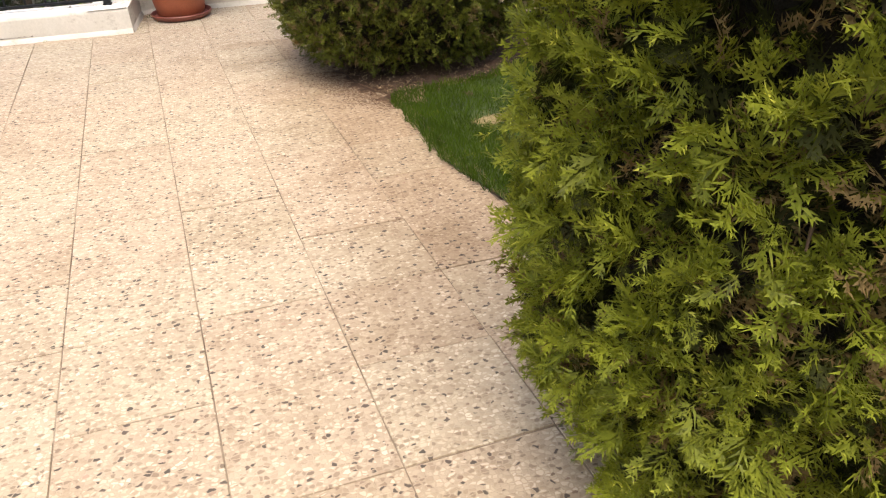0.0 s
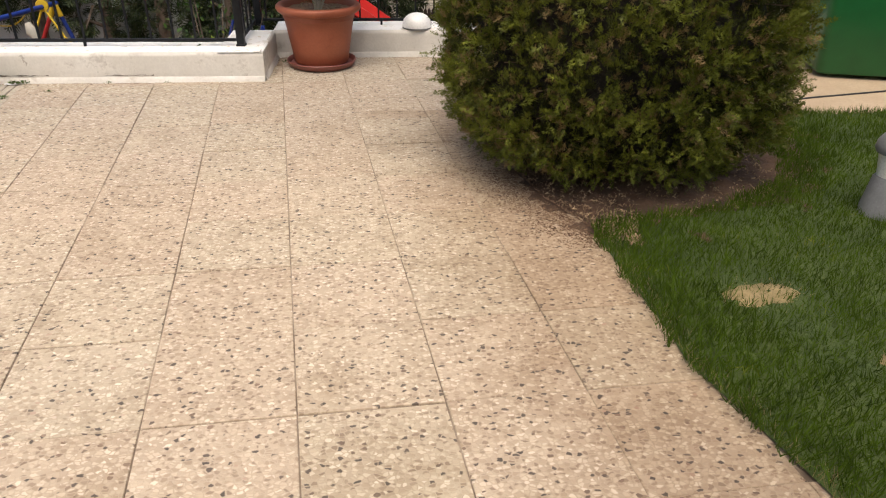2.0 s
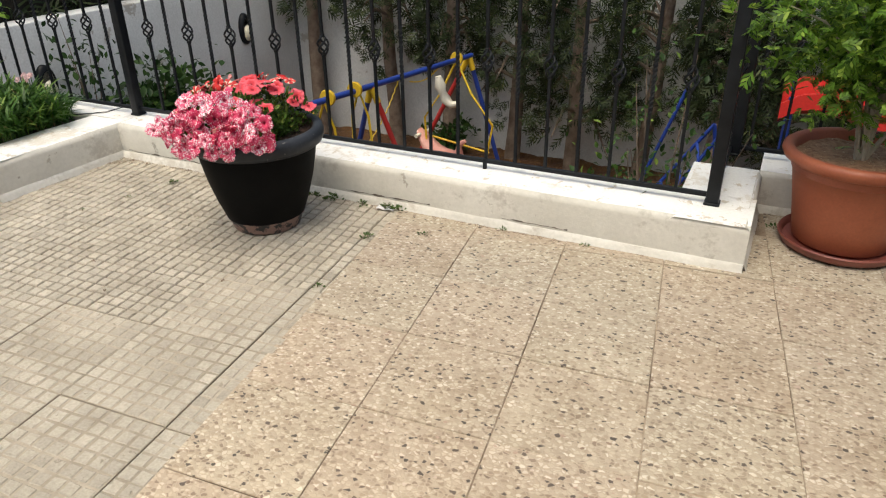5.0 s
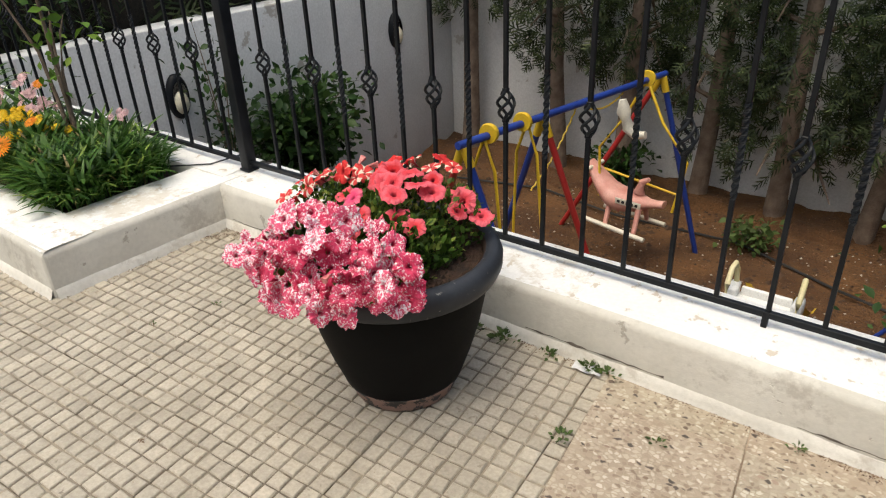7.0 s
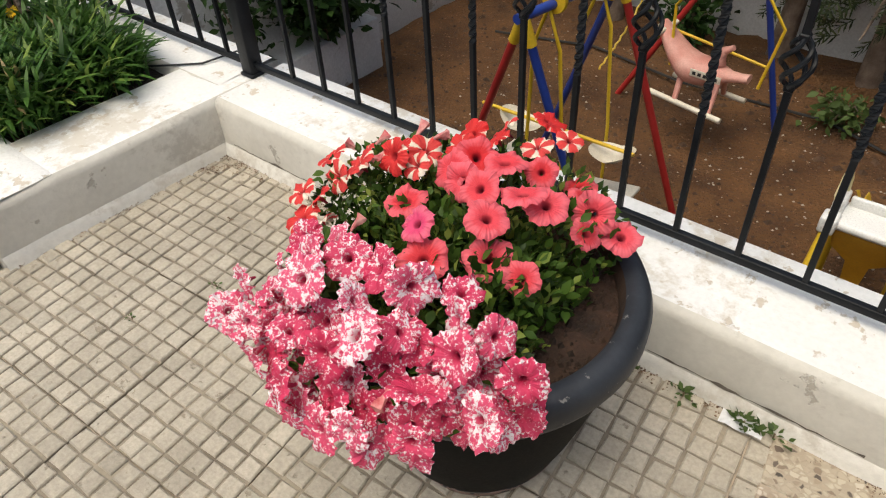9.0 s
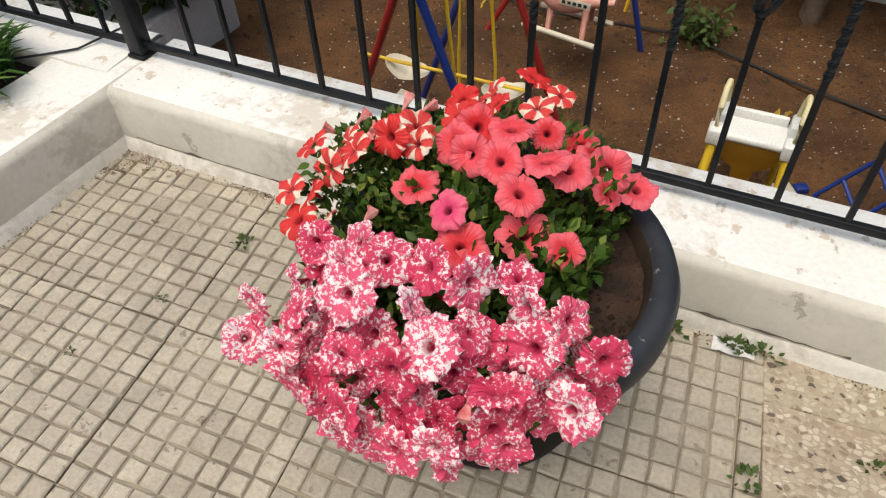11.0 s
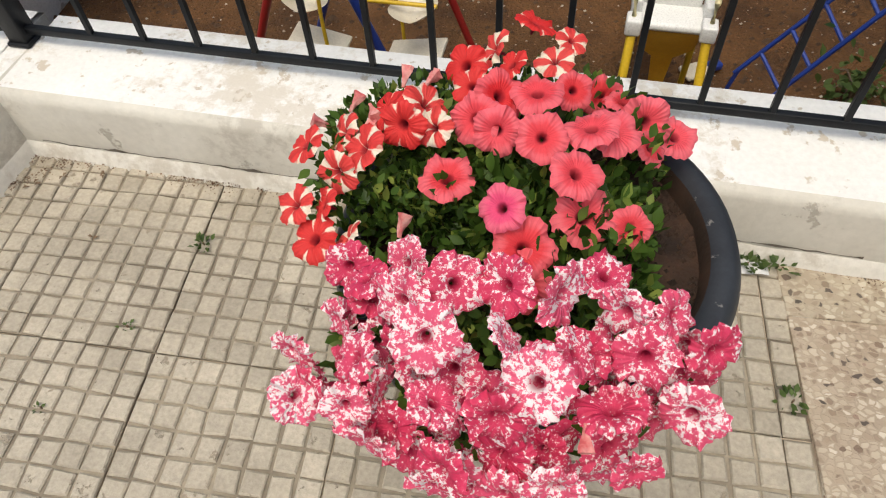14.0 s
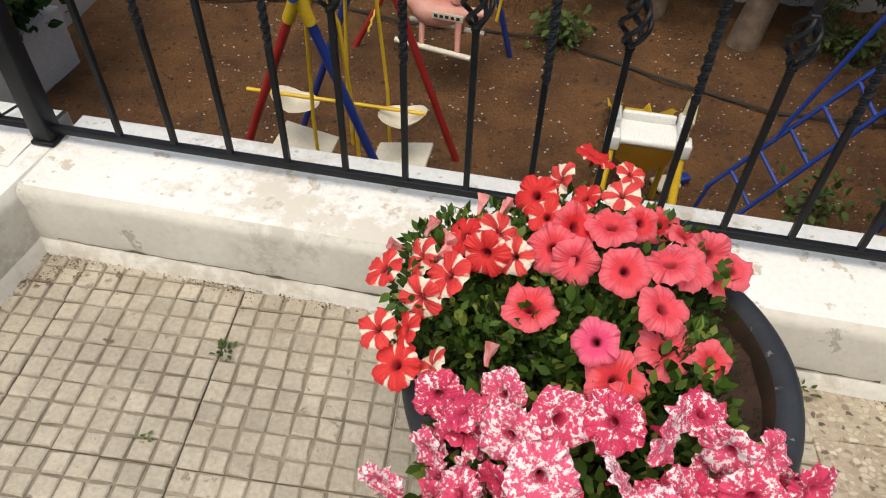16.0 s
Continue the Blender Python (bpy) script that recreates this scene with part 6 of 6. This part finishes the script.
def weed(x, y, size, n, seed, lying=0.5):
    g = np.random.default_rng(seed)
    t = thing("weed", "small green weed growing from a paving joint", "weed", (x, y, 0.0), group="weeds in the joints")
    a = g.uniform(0, 6.283, n)
    u = g.uniform(0, 1, n)
    p = np.stack([np.cos(a) * u * size, np.sin(a) * u * size * 0.7, 0.002 + 0.5 * size * g.uniform(0, 1, n) * (1 - u)], 1)
    ax = np.stack([np.cos(a), np.sin(a), g.uniform(0.1, 1.4, n)], 1)
    m = frames_from(p, ax, g.normal(0, 0.4, (n, 3)) + np.array((0, 0, 1.0)), size * 0.6 * g.uniform(0.5, 1.2, n), g)
    tagged(part("leaves", scatter_mesh("leaves", LEAF_V, LEAF_F, m, GREEN_WEED), None, t), kind="stuff")
    part("root", Shape().tube([(0, 0, -0.01), (0, 0, 0.3 * size)], 0.002, 5), DRY, t)


for k, (x, y, s, n) in enumerate(((-2.99, 6.89, 0.045, 40), (-2.83, 6.895, 0.03, 26), (-2.70, 6.90, 0.035, 34), (-2.64, 6.905, 0.04, 26), (-2.625, 6.60, 0.03, 24), (-2.42, 6.72, 0.022, 16), (-3.87, 6.73, 0.028, 26), (-3.94, 6.50, 0.018, 14),
                                  (-2.585, 6.16, 0.022, 22), (-2.12, 6.90, 0.025, 14), (-4.02, 6.30, 0.016, 12), (-0.06, 7.53, 0.03, 18), (0.16, 7.53, 0.035, 16), (-1.05, 7.40, 0.03, 20), (-3.10, 6.89, 0.03, 24), (0.05, 5.78, 0.025, 16), (-1.75, 6.9, 0.02, 12))):
    weed(x, y, s, n, 80 + k)


def crumbs(name, label, places, size, seed, mat_):
    """Bits of dry litter: crumpled little flakes, each its own thing."""
    rr = random.Random(seed)
    for x, y in places:
        s = Shape()
        for _ in range(3):
            a, l = rr.uniform(0, 6.283), size * rr.uniform(0.5, 1.0)
            c, d = math.cos(a), math.sin(a)
            ox, oy = rr.uniform(-0.4, 0.4) * size, rr.uniform(-0.4, 0.4) * size
            s.add([(ox, oy, 0.001), (ox + l * 0.5 * c - l * 0.25 * d, oy + l * 0.5 * d + l * 0.25 * c, 0.004 + l * 0.2), (ox + l * c, oy + l * d, 0.003), (ox + l * 0.5 * c + l * 0.25 * d, oy + l * 0.5 * d - l * 0.25 * c, 0.005 + l * 0.15)], [(0, 3, 2, 1)])
        ob = part(name, s, mat_)
        ob.matrix_basis = pose(x, y, 0.0)
        tagged(ob, label, "litter", group="bits of litter")


def dirt_line(label, a, b, n, seed):
    """Crumbs of earth and moss gathered in the angle between paving and wall."""
    r_, s = random.Random(seed), Shape()
    a, b = Vector(a), Vector(b)
    side = Vector((b.y - a.y, a.x - b.x, 0)).normalized()
    for _ in range(n):
        u = r_.random()
        if noise.noise((u * 17, seed, 0)) + 0.5 * noise.noise((u * 60, seed, 3)) < 0.05 and r_.random() < 0.86:
            continue
        p = a.lerp(b, u) + side * (abs(r_.gauss(0, 0.016)) - 0.006)
        q = r_.uniform(0.0008, 0.0018) if r_.random() < 0.85 else r_.uniform(0.0018, 0.0036)
        s.add([(p.x - q, p.y, 0), (p.x, p.y - q, 0), (p.x + q, p.y, 0), (p.x, p.y + q, 0), (p.x, p.y, 0.6 * q)], [(0, 1, 4), (1, 2, 4), (2, 3, 4), (3, 0, 4)])
    tagged(part("dirt_line", s, SPILL, smooth=False), label, "dirt", kind="stuff")


dirt_line("brown crumbs of earth gathered along the kerb's foot", (-4.43, 6.912, 0), (-1.14, 6.912, 0), 4200, 1)
dirt_line("brown crumbs of earth along the planter's foot", (-4.45, 6.22, 0), (-4.42, 6.915, 0), 600, 2)
dirt_line("brown leaf crumbs heaped in the planter's corner", (-4.43, 6.80, 0), (-4.33, 6.905, 0), 420, 6)
dirt_line("brown crumbs of earth along the set-back kerb", (-1.10, 7.55, 0), (2.0, 7.55, 0), 700, 3)
dirt_line("brown crumbs of earth in the kerb's corner", (-1.12, 7.0, 0), (-1.12, 7.5, 0), 420, 4)
spill = Shape()
rr = random.Random(32)
for _ in range(13000):
    y = rr.uniform(4.5, 6.2)
    x = edge_x(y, bed_edge) + 0.06 - abs(rr.gauss(0, 0.11)) + (0.35 * rr.random() if rr.random() < 0.3 else 0)
    q, a = rr.uniform(0.001, 0.0036), rr.uniform(0, 6.283)
    z = 0.0 if x < edge_x(y, bed_edge) + 0.05 else 0.012
    c, d = q * math.cos(a), q * math.sin(a)
    spill.add([(x - 1.7 * c, y - 1.7 * d, z), (x + d, y - c, z), (x + 1.7 * c, y + 1.7 * d, z), (x - d, y + c, z), (x, y, z + q * 0.7)], [(0, 1, 4), (1, 2, 4), (2, 3, 4), (3, 0, 4)])
tagged(part("spilt_soil", spill, SPILL, smooth=False), "brown soil crumbs and needles spilt from the bed onto the paving", "soil", kind="stuff")
chaff = Shape()
for _ in range(3600):
    y = rr.uniform(4.58, 6.1)
    x = rr.uniform(edge_x(y, bed_edge) + 0.05, max(0.6, edge_x(y) + 0.15))
    q, a, z = rr.uniform(0.003, 0.009), rr.uniform(0, 6.283), 0.024 + rr.uniform(0, 0.006)
    c, d = q * math.cos(a), q * math.sin(a)
    chaff.add([(x - 1.8 * c, y - 1.8 * d, z - 0.006), (x + 0.5 * d, y - 0.5 * c, z), (x + 1.8 * c, y + 1.8 * d, z - 0.006), (x - 0.5 * d, y + 0.5 * c, z + 0.004)], [(0, 1, 2, 3)])
tagged(part("dry_litter", chaff, CHAFF, smooth=False), "dry leaf and needle litter strewn over the cypress bed", "litter", kind="stuff")
rr = random.Random(33)
crumbs("dry_leaf", "crumpled brown dry leaf lying on the paving", [(-4.134, 6.695), (-3.55, 5.95), (-3.30, 5.80), (-2.95, 6.05), (-0.25, 6.52), (-0.33, 7.25), (-0.12, 7.30), (0.02, 6.35), (-0.38, 5.35), (-1.0, 7.28), (-0.98, 7.2), (-4.3, 6.86), (-4.36, 6.82), (-4.2, 6.88)], 0.02, 1, DRY)
crumbs("dry_leaf", "dry needle litter blown from the cypress onto the paving", [(0.15 + rr.gauss(0, 0.15), 5.3 + rr.gauss(0, 0.45)) for _ in range(90)], 0.011, 2, DRY)
crumbs("stone_chip", "pale stone chip lying on the bare bed", [(1.0 + rr.uniform(-0.4, 0.7), 4.95 + rr.uniform(-0.15, 0.5)) for _ in range(40)], 0.018, 3, CONCRETE)
soil_bits = Shape()
for _ in range(6000):
    x, y, q = rr.uniform(-7.3, 2.0), 7.45 + 4.9 * rr.random() ** 1.3, rr.uniform(0.006, 0.026) * (1 if rr.random() < 0.93 else 1.8)
    z = SOIL_Z + 0.03 * noise.fractal(((x + 7.5) * 1.6 + 3, (y - 7.14) * 1.6, 3.0), 0.8, 2.0, 4)
    soil_bits.add([(x - q, y, z), (x, y - q * 0.8, z), (x + q, y + q * 0.2, z), (x, y + q, z), (x + 0.1 * q, y, z + q * 0.8)], [(0, 1, 4), (1, 2, 4), (2, 3, 4), (3, 0, 4)])
bits = part("soil_clods", soil_bits, BED_SOIL, smooth=False)
tagged(bits, "pale stones and clods strewn over the red soil", "stones", kind="stuff")

pebbles = Shape()
for _ in range(1500):
    x, y, q = rr.uniform(-6.5, 1.5), 7.5 + 4.6 * rr.random() ** 1.2, rr.uniform(0.006, 0.014)
    z = SOIL_Z + 0.035 + 0.03 * noise.fractal(((x + 7.5) * 1.6 + 3, (y - 7.14) * 1.6, 3.0), 0.8, 2.0, 4)
    pebbles.add([(x - q, y, z - 0.03), (x, y - q * 0.8, z - 0.03), (x + q, y + q * 0.2, z - 0.03), (x, y + q, z - 0.03), (x + 0.1 * q, y, z - 0.03 + q)], [(0, 1, 4), (1, 2, 4), (2, 3, 4), (3, 0, 4)])
tagged(part("pebbles", pebbles, PEBBLE, smooth=False), "small pale pebbles scattered over the red soil", "stones", kind="stuff")


def crack(x0, x1, z, seed):
    """A jagged line of broken plaster along the kerb's face, widening and closing."""
    r_, s = random.Random(seed), Shape()
    n = max(4, int((x1 - x0) / 0.018))
    low, high = [], []
    for i in range(n + 1):
        u = i / n
        x = x0 + (x1 - x0) * u
        zz = z + 0.005 * noise.noise((x * 9, seed, 0)) + r_.uniform(-0.002, 0.002)
        w = 0.001 + 0.009 * max(0, noise.noise((x * 17, seed, 4)) + 0.08)
        low.append((x, 0, zz - w))
        high.append((x, 0.0, zz + w * r_.uniform(0.3, 1.6)))
    s.grid([low, high])
    return s


for x0, x1, z, seed in ((0.06, 1.15, 0.044, 1), (1.5, 1.95, 0.046, 3), (2.3, 2.6, 0.046, 4)):
    part("crack", crack(x0, x1, z, seed), CRACK, KERB_FRONT, "dirt-filled crack in the plaster", at=pose(0, -0.0045, 0))
